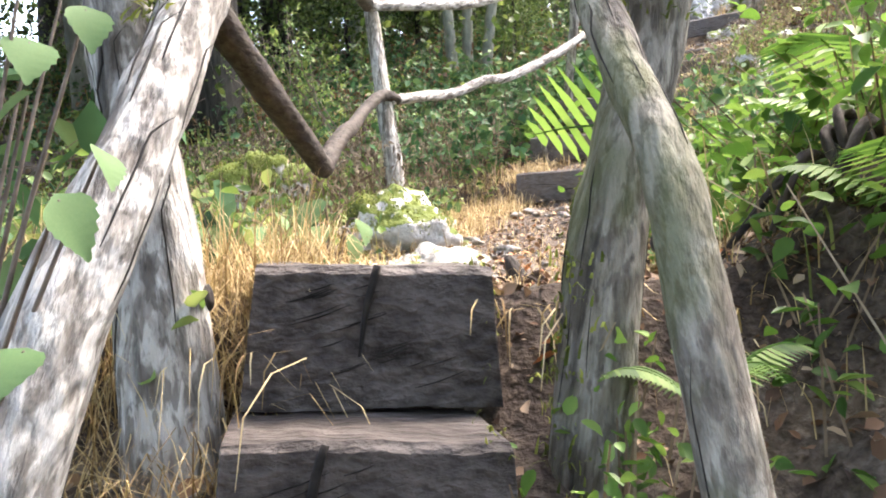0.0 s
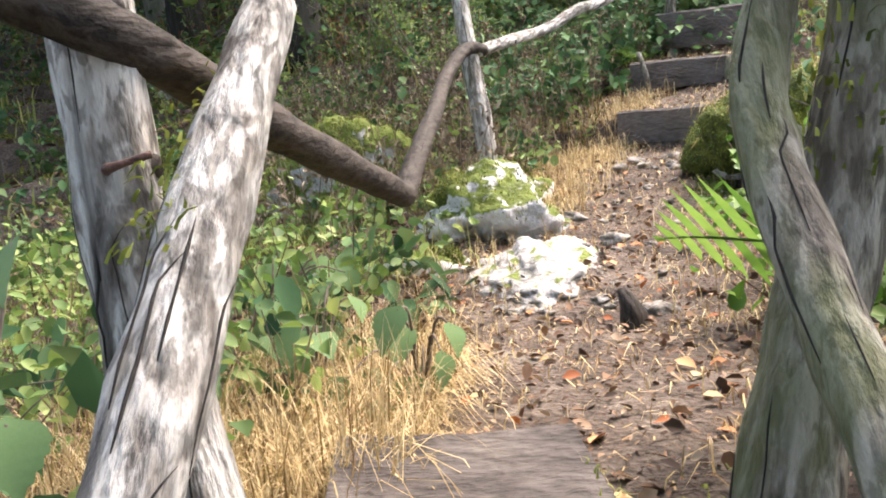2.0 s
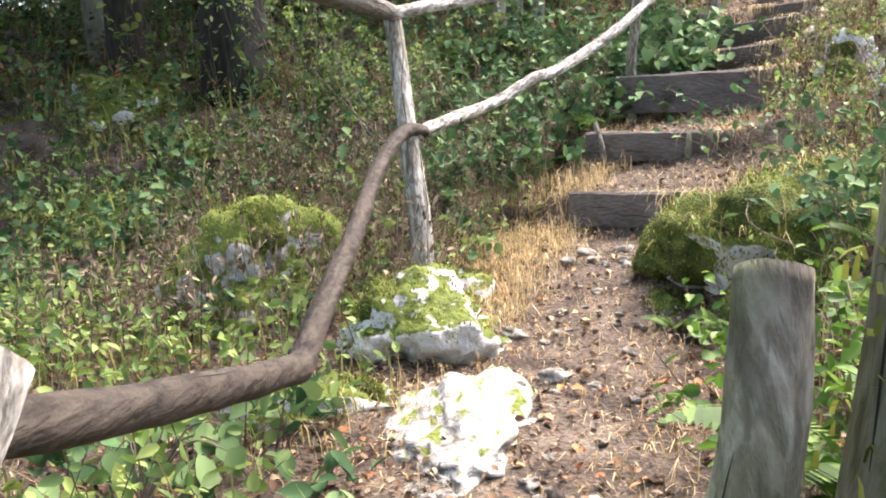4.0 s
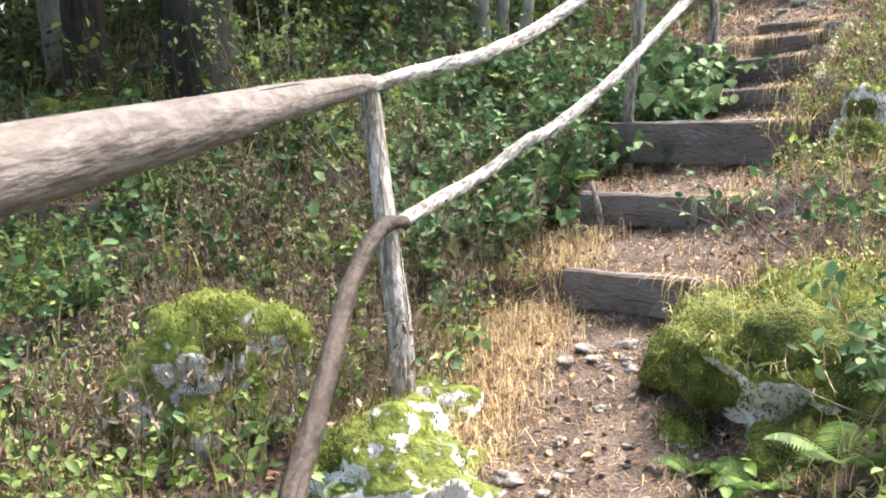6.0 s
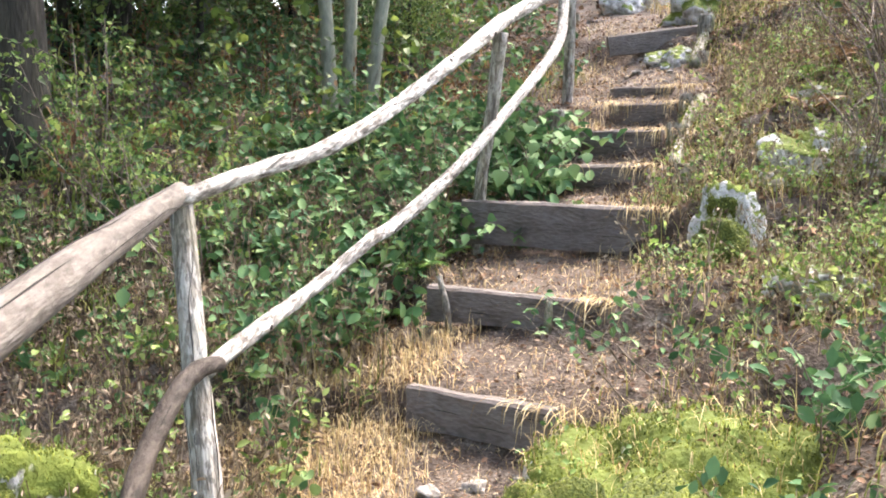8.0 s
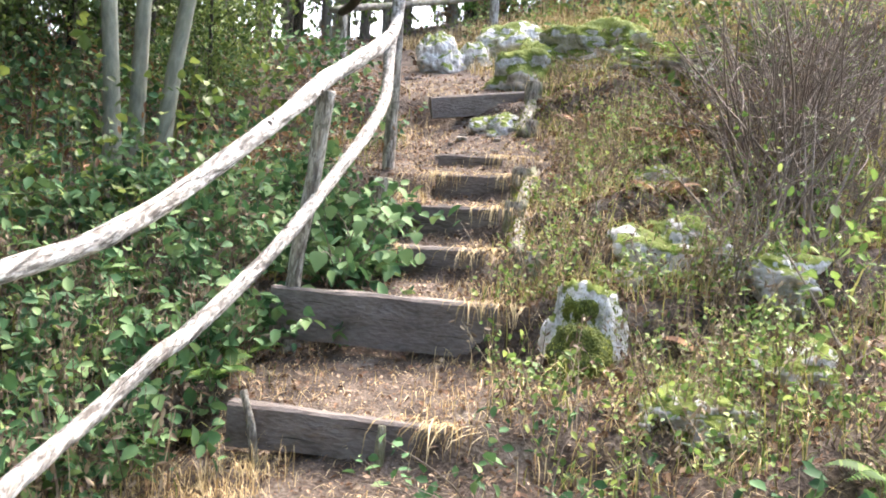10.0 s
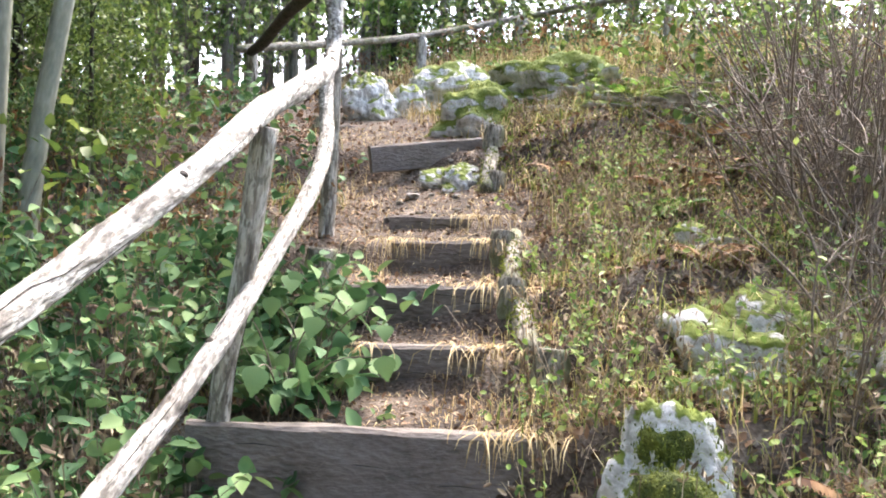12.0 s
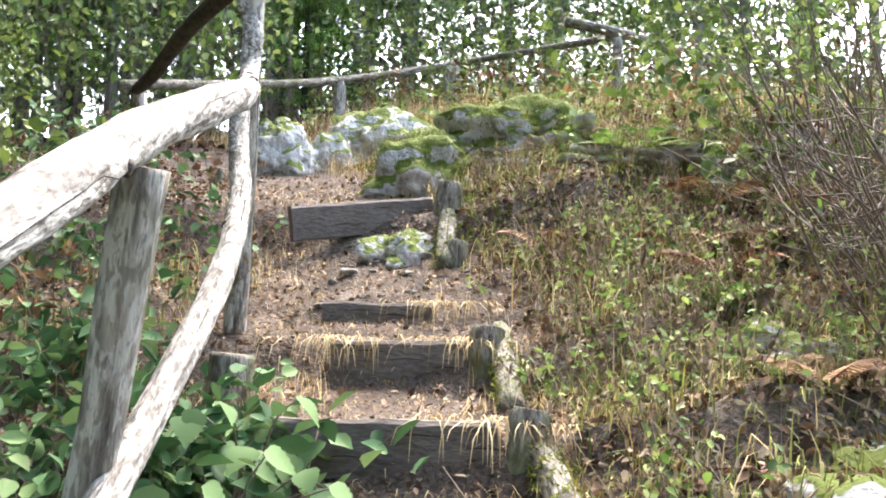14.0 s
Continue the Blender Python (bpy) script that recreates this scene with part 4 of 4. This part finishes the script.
weeds("herbs", "leafy undergrowth between the trees", 3500, -10, 9, 8.5, 22, beside(1.3, 0.5), 0.9, 12, 0.085, SHADED_CANOPY, TWIG, 11, 0.2, 0.6)
weeds("herbs", "ferny greenery on the bank beside the post", 700, 0.35, 2.2, 0.6, 3.6, lambda x, y, off: np.clip((off - 0.42) / 0.1, 0, 1), 0.3, 10, 0.045, FERN, SEED, 12, 0.15, 0)
weeds("herbs", "weeds beside the lower steps", 500, -1.6, -0.45, 0.2, 3.5, None, 0.3, 9, 0.045, GREEN, SEED, 13, 0.12, 0.3)


weeds("herbs", "tall sunlit greenery beyond the fence", 2600, -2, 15, 15.5, 23, None, 4.2, 24, 0.085, GREEN, TWIG, 14, 0.3, 0.8, 0.4)
weeds("herbs", "young leafy growth behind the top of the handrail", 1300, -5, 4, 13.6, 18.5, None, 3.2, 18, 0.09, GREEN, TWIG, 21, 0.35, 0.5, 0.4)
weeds("withered_weeds", "tall brown autumn undergrowth beyond the fence", 1000, -2, 16, 16, 25, None, 4.6, 18, 0.11, SEED, TWIG, 18, 0.4, 0.8, 0.2)
weeds("herbs", "greenery coloured dark for shade, filling the wood beyond the fence", 500, -3, 18, 20, 28, None, 6.0, 18, 0.16, SHADED_CANOPY, TWIG, 19, 0.5, 0.4, 0.4)
weeds("brambles", "patches of broad green leaves on the bank below the handrail", 620, -2.6, 0.7, 4.6, 8.6, left, 0.2, 8, 0.07, BRAMBLE, TWIG, 20, 0.1, 0.9)
weeds("brambles", "green brambles and weeds beside the top of the steps", 600, -1.2, 2.3, 9.2, 13.2, left, 0.45, 10, 0.075, BRAMBLE, TWIG, 15, 0.15, 0.5)
weeds("withered_weeds", "rusty withered growth at the top of the steps", 500, -1.2, 2.6, 9.2, 13.2, left, 0.35, 10, 0.05, RUST, SEED, 16, 0.15, 0.5, 0.2)
weeds("herbs", "green sprigs rooted between the block and the post", 45, 0.1, 0.42, 0.85, 1.45, None, 0.2, 9, 0.03, FERN, SEED, 17, 0.06, 0)
stuff("leaf_litter", leaves_mesh("leaf_litter", scatter(5000, -1.6, 1.6, -1.2, 1.35, beside(0.14, 0.1), 0.03), 0.045, LITTER, 0.6, 0.6), "brown dead leaves beside the lower steps", "leaf litter")
stuff("dry_grass", blades_mesh("dry_grass", scatter(1500, -0.75, -0.27, 0.7, 1.5), 0.2, 0.0028, STRAW, 2.8), "dry tangled stalks beside the lower steps", "grass")


# ---------------------------------------------------------------- single plants
def fern(x, y, z, fronds, length, mat, label, seed, arch=0.9, facing=None, n=22, bank=-0.25):
    gen = np.random.default_rng(seed)
    f = thing("fern", label, "fern", at=(x, y, z))
    for k in range(fronds):
        a = gen.uniform(0, 2 * math.pi) if facing is None else facing + 0.05 * k
        ln = length * gen.uniform(0.7, 1.1)
        t = np.linspace(0.05, 1, n)
        r = ln * (t - 0.25 * t * t)
        z0 = ln * arch * (t - 0.75 * t * t)
        verts, faces = [], []
        for i in range(n):
            if t[i] < 0.16:
                continue
            c = np.array([math.cos(a) * r[i], math.sin(a) * r[i], z0[i]])
            leaflet = ln * 0.24 * math.sin(math.pi * min(1, 0.12 + 0.88 * t[i]) ** 0.8) + 0.006
            for s in (-1, 1):
                o = np.array([-math.sin(a) * s, math.cos(a) * s, bank if bank < 0 else bank * s * math.copysign(1, math.cos(a)) * -1]) * leaflet
                fw = np.array([math.cos(a), math.sin(a), 0.1]) * ln * (0.42 if fronds > 1 else 0.26) / n
                b = len(verts)
                verts += [c - fw, c + o * 0.5 - fw * 0.9, c + o + fw * 0.8, c + o * 0.5 + fw * 1.1, c + fw * 0.9]
                faces.append((b, b + 1, b + 2, b + 3, b + 4))
        pts = [(math.cos(a) * r[i], math.sin(a) * r[i], z0[i]) for i in (0, n // 3, 2 * n // 3, n - 1)]
        sv, sf = tube(pts, [0.004, 0.003, 0.002, 0.001], 5, 0, 0, 4)
        b = len(verts)
        verts += [tuple(p) for p in sv]
        faces += [tuple(i + b for i in g) for g in sf]
        child("frond", mesh_of("frond", verts, faces, mat, False), f)
    return f


fern(0.42, 1.69, 1.4, 1, 0.62, FERN, "single green fern frond arching over the path", 3, 0.12, 2.35, 11, 0.9)
fern(0.33, 1.3, 0.98, 5, 0.22, FERN, "small green fern at the foot of the post", 5)
for n, (x, y, ln, m) in enumerate([(0.75, 1.5, 0.5, FERN), (0.95, 2.1, 0.6, FERN), (0.8, 2.7, 0.5, FERN), (0.65, 1.0, 0.4, RUST), (1.25, 1.5, 0.6, FERN), (0.7, 0.6, 0.4, FERN), (3.8, 8.95, 0.45, RUST), (3.95, 8.8, 0.4, RUST), (4.3, 9.9, 0.4, FERN), (4.8, 9.6, 0.5, FERN),
                                 (0.55, 7.1, 0.4, FERN), (0.75, 7.45, 0.35, FERN), (0.86, 4.22, 0.24, FERN), (1.05, 4.05, 0.3, FERN), (1.3, 3.98, 0.3, FERN), (0.72, 4.4, 0.16, FERN), (-1.6, 8.2, 0.4, FERN), (3.3, 8.3, 0.35, FERN), (3.55, 8.5, 0.4, RUST), (4.2, 9.2, 0.45, RUST), (4.5, 8.9, 0.4, RUST), (3.0, 7.6, 0.3, RUST), (3.5, 9.5, 0.35, RUST), (4.7, 10.3, 0.4, FERN), (2.6, 6.4, 0.3, RUST), (2.5, 5.2, 0.35, FERN), (0.35, 6.9, 0.4, FERN), (0.6, 7.8, 0.4, FERN)]):
    fern(x, y, float(ground(x, y)), 7, ln, m, "withered rusty fern on the bank" if m is RUST else "bright green fern on the bank", 20 + n)


def shrub(x, y, n, tall, spread, leaf_n, leaf, label, seed, mat=TWIG, leafmat=GREEN, width=0.008):
    """Many thin branching stems, with few or no leaves."""
    gen = np.random.default_rng(seed)
    s = thing("shrub", label, "shrub", at=(x, y, float(ground(x, y))))
    verts, faces, ends = [], [], []
    for k in range(n):
        b = gen.normal(0, spread * 0.35, 2)
        tip = b + gen.normal(0, spread, 2)
        hgt = tall * gen.uniform(0.5, 1.1)
        mid = (b * 0.5 + tip * 0.5) + gen.normal(0, 0.07, 2)
        p = [(b[0], b[1], -0.1), (mid[0], mid[1], hgt * 0.5), (tip[0], tip[1], hgt)]
        todo = [(p, width * gen.uniform(0.5, 1.2))]
        for j in range(4):
            t = gen.uniform(0.3, 0.9)
            o = np.array([b[0] + (tip[0] - b[0]) * t, b[1] + (tip[1] - b[1]) * t, hgt * t])
            e = o + np.array([*gen.normal(0, 0.2 * tall, 2), gen.uniform(0.02, 0.25) * tall])
            todo.append(([tuple(o), tuple((o + e) / 2 + gen.normal(0, 0.02, 3)), tuple(e)], width * 0.4))
        for q, r in todo:
            v, f = tube(q, [r, r * 0.75, r * 0.3], 5, 0.2, k, 4, False)
            base = len(verts)
            verts += v
            faces += [tuple(i + base for i in g) for g in f]
            ends += [np.array(v[i]) for i in range(len(v) // 3, len(v), 4)]
    tagged(child("stem_cluster", mesh_of("stem_cluster", verts, faces, mat), s), kind="stuff")
    if leaf_n:
        e = np.array(ends)
        child("foliage", leaves_mesh("foliage", e[gen.integers(0, len(e), leaf_n)] + gen.normal(0, leaf * 0.5, (leaf_n, 3)), leaf, leafmat, 0.45, 0.6, gen=gen), s)
    return s


shrub(3.75, 7.55, 90, 1.2, 0.42, 150, 0.03, "dense brown bare-twigged bush on the bank", 1)
shrub(4.4, 8.1, 70, 1.3, 0.45, 150, 0.03, "brown twiggy bush behind another", 2)
shrub(3.3, 6.9, 20, 0.9, 0.3, 150, 0.03, "thin withered twigs by the grey rock", 3)
shrub(2.75, 6.75, 9, 0.75, 0.2, 60, 0.03, "upright dry stems in front of the rock", 4)
shrub(2.6, 5.6, 6, 1.3, 0.35, 260, 0.05, "arching young shoots with light green leaves", 5, width=0.006)
shrub(5.2, 9.3, 25, 1.6, 0.6, 900, 0.05, "half-bare shrub with light green leaves", 6)
shrub(1.75, 4.9, 12, 0.35, 0.3, 220, 0.06, "low bramble trailing over the mossy boulder", 7, leafmat=BRAMBLE, width=0.004)
shrub(1.5, 5.7, 10, 0.35, 0.35, 120, 0.045, "trailing briar with small leaves beside the step", 8, leafmat=BRAMBLE, width=0.004)
shrub(-0.4, 7.5, 8, 1.0, 0.35, 500, 0.035, "upright sapling sprays with pale leaves", 9, width=0.006)
shrub(-1.3, 8.8, 10, 1.3, 0.5, 900, 0.04, "leafy sapling sprays in the shade", 10, width=0.007)
shrub(-1.7, 6.4, 8, 0.6, 0.2, 120, 0.03, "withered thistle stems with seed heads", 11, mat=SEED, leafmat=SEED, width=0.005)
shrub(-0.72, 1.3, 3, 0.75, 0.15, 40, 0.08, "hazel shoots with big green leaves beside the post", 12, leafmat=BRAMBLE, width=0.004)


def conifer(x, y, tall, seed):
    gen = np.random.default_rng(seed)
    c = thing("conifer_sapling", "young light green conifer behind the fence", "tree", at=(x, y, float(ground(x, y))))
    v, f = tube([(0, 0, -0.2), (0, 0, tall * 0.5), (0, 0, tall)], [0.05, 0.03, 0.006], 8, 0.05, seed, 4)
    child("trunk", mesh_of("trunk", v, f, BARK), c)
    pts = []
    for k in range(90):
        z = tall * gen.uniform(0.08, 0.97)
        a, ln = gen.uniform(0, 2 * math.pi), tall * 0.3 * (1 - z / tall) + 0.08
        t = gen.uniform(0, 1, 60)
        pts.append(np.stack([math.cos(a) * ln * t, math.sin(a) * ln * t, z + 0.1 * ln * t - 0.3 * ln * t * t], -1) + gen.normal(0, 0.035, (60, 3)))
    child("crown", leaves_mesh("crown", np.concatenate(pts), 0.09, FERN, 0.3, 0.18, gen=gen), c)


shrub(1.3, 4.02, 14, 0.3, 0.25, 260, 0.055, "bramble growing at the foot of the mossy boulder", 15, leafmat=BRAMBLE, width=0.004)
conifer(5.0, 16.2, 2.6, 1)


# straw hanging over the ends of the steps
def hanging(ends, n, length, seed):
    gen = np.random.default_rng(seed)
    k = gen.integers(0, len(ends), n)
    e = np.array(ends)[k]
    across = np.array([0.76, -0.65, 0.0])
    root = e + across * gen.normal(0, 0.1, n)[:, None] + np.array([0.04, 0.05, 0.012]) * gen.uniform(0, 1, n)[:, None]
    fwd = np.array([-0.5, -0.62, 0.0]) + gen.normal(0, 0.6, (n, 3)) * np.array([1, 1, 0])
    ln = length * gen.uniform(0.4, 1.3, n)
    rows = []
    for t, wd in ((0, 1), (0.3, 1), (0.65, 0.8), (1, 0.2)):
        p = root + fwd * (0.1 * (1 - (1 - t) ** 2)) + np.array([0, 0, 1.0]) * (0.03 * t - ln * t * t)[:, None]
        rows += [p - across * 0.002 * wd, p + across * 0.002 * wd]
    kk = np.arange(n)[:, None] * 8
    return many("dry_grass", np.stack(rows, 1), np.concatenate([kk + np.array([0, 1, 3, 2]) + 2 * i for i in range(3)], 1), 4, STRAW)


stuff("dry_grass", hanging([(1.55, 8.03, 2.46), (2.05, 7.66, 2.48), (2.25, 8.06, 2.69), (2.22, 9.05, 2.87), (2.62, 8.78, 2.88), (2.76, 9.22, 3.01), (1.84, 7.06, 2.28), (1.38, 6.3, 1.92), (0.98, 5.56, 1.64)], 560, 0.12, 3),
      "dry straw hanging over the ends of the steps", "grass")
stuff("dry_grass", hanging([(0.1, 1.5, 1.12), (0.14, 1.5, 1.1), (-0.31, 1.4, 1.1), (-0.36, 1.4, 1.06)], 40, 0.12, 4), "dry roots and straw hanging beside the block", "grass")


def broad_leaf(parent, at, size, turn, tilt, roll):
    """One wide toothed leaf with a sunken midrib."""
    bm = bmesh.new()
    rib, lft, rgt = [], [], []
    n = 15
    for i in range(n):
        t = i / (n - 1)
        w = 0.46 * math.sin(math.pi * t ** 0.68) * (1.05 - 0.3 * t) * (1 + 0.09 * (i % 2))
        y, z = t - 0.1, -0.25 * t * t
        rib.append(bm.verts.new((0, y, z)))
        if 0 < i < n - 1:
            lft.append(bm.verts.new((-w, y + 0.05 * (i % 2), z + 0.16 * w))), rgt.append(bm.verts.new((w, y + 0.03 * (i % 2), z + 0.16 * w)))
    for s in (lft, rgt):
        bm.faces.new((rib[0], s[0], rib[1])), bm.faces.new((rib[n - 2], s[-1], rib[n - 1]))
        for i in range(n - 3):
            bm.faces.new((rib[i + 1], s[i], s[i + 1], rib[i + 2]))
    bmesh.ops.recalc_face_normals(bm, faces=bm.faces)
    for f in bm.faces:
        f.smooth = True
    ob = part("leaf", bm, BRAMBLE, parent)
    ob.matrix_basis = Matrix.Translation(-parent.location) @ pose(*at, tilt, roll, turn) @ Matrix.Diagonal((size, size, size, 1))


def leafy_shoot(root, spots, size, label, seed):
    gen = np.random.default_rng(seed)
    s = thing("hazel_shoot", label, "shrub", at=root)
    for x, y, z in spots:
        m = ((x + root[0]) / 2, (y + root[1]) / 2 + 0.03, (z + root[2]) / 2 + 0.08)
        limb("stem", [root, m, (x, y, z)], [0.004, 0.003, 0.0015], TWIG, s, 6, 0.1, seed, 4)
        broad_leaf(s, (x, y, z), size * float(gen.uniform(0.75, 1.15)), float(gen.uniform(110, 250)), float(gen.uniform(-75, -20)), float(gen.uniform(-25, 25)))


leafy_shoot((-0.55, 0.95, 0.7), [(-0.29, 0.75, 1.25), (-0.3, 0.7, 1.14), (-0.38, 0.92, 1.36), (-0.34, 0.97, 1.45), (-0.44, 1.1, 1.6), (-0.42, 1.15, 1.55), (-0.45, 1.1, 1.45), (-0.3, 0.88, 1.3)], 0.06, "hazel shoot with broad green leaves beside the leaning trunk", 1)
gen2 = np.random.default_rng(9)
for bx, by, n in ((-0.45, 2.2, 9), (-0.24, 2.15, 9), (-0.65, 2.4, 8), (-0.5, 1.75, 4), (-0.75, 3.0, 8)):
    bz = float(ground(bx, by))
    leafy_shoot((bx, by, bz), [(bx + float(gen2.normal(0, 0.1)), by + float(gen2.normal(0, 0.1)), bz + float(gen2.uniform(0.05, 0.22))) for k in range(n)], 0.085, "bramble with broad green leaves in the dry grass", int(n + 10 * abs(bx)))
for bx, by, n in ((1.28, 7.72, 14), (1.45, 7.95, 14), (1.15, 7.45, 5), (1.6, 8.2, 8)):
    bz = float(ground(bx, by))
    leafy_shoot((bx, by, bz), [(bx + float(gen2.normal(0.05, 0.12)), by + float(gen2.normal(-0.05, 0.12)), bz + float(gen2.uniform(0.08, 0.4))) for k in range(n)], 0.09, "bramble with broad green leaves over the steps", int(n + 10 * abs(bx)))


# moss on the foot of the post pair and along the leaning trunk
def tufts_on(ob, n, keep, seed):
    gen = np.random.default_rng(seed)
    vs = [v.co.copy() for v in ob.data.vertices if keep(ob.matrix_basis @ v.co)]
    if vs:
        pts = np.array([vs[i] for i in gen.integers(0, len(vs), n)]) + gen.normal(0, 0.012, (n, 3))
        m = blades_mesh("moss", pts, 0.025, 0.005, MOSS, 1.2, gen)
        tagged(child("moss", m, ob, "green moss growing on the wood"), kind="stuff")


for ob in list(right_rail.children):
    if ob.name.startswith("post"):
        tufts_on(ob, 700, lambda p: p.z < 1.2 and p.x < 0.2, 1)
        tufts_on(ob, 200, lambda p: 1.5 < p.z < 1.9 and p.x < 0.36, 2)
for ob in list(gate.children):
    tufts_on(ob, 160, lambda p: 1.5 < p.z < 1.68 and p.x < -0.35, 3)

# ---------------------------------------------------------------- roots in the bank
roots = thing("tree_roots", "dark brown roots hanging out of the eroded bank", "roots", at=(0.75, 1.75, 1.5))
gen3 = np.random.default_rng(4)
for k in range(26):
    x, y, z = 0.6 + float(gen3.uniform(0, 0.45)), 1.6 + float(gen3.uniform(0, 0.3)), 1.26 + float(gen3.uniform(0, 0.15))
    dx, dz = float(gen3.normal(0, 0.1)), -float(gen3.uniform(0.12, 0.4))
    limb("root", [(x + 0.1, y + 0.12, z - 0.02), (x, y, z), (x + dx * 0.6, y - 0.06, z + dz * 0.5), (x + dx, y - 0.02, z + dz)], [0.012, 0.011, 0.007, 0.002], DARKWOOD, roots, 7, 0.25, 90 + k, 5)
for ob in [o for o in bpy.data.objects if o.name.startswith("log") and o.parent]:
    tufts_on(ob, 500, lambda p: math.sin(9 * p.y) > 0.2, 5)
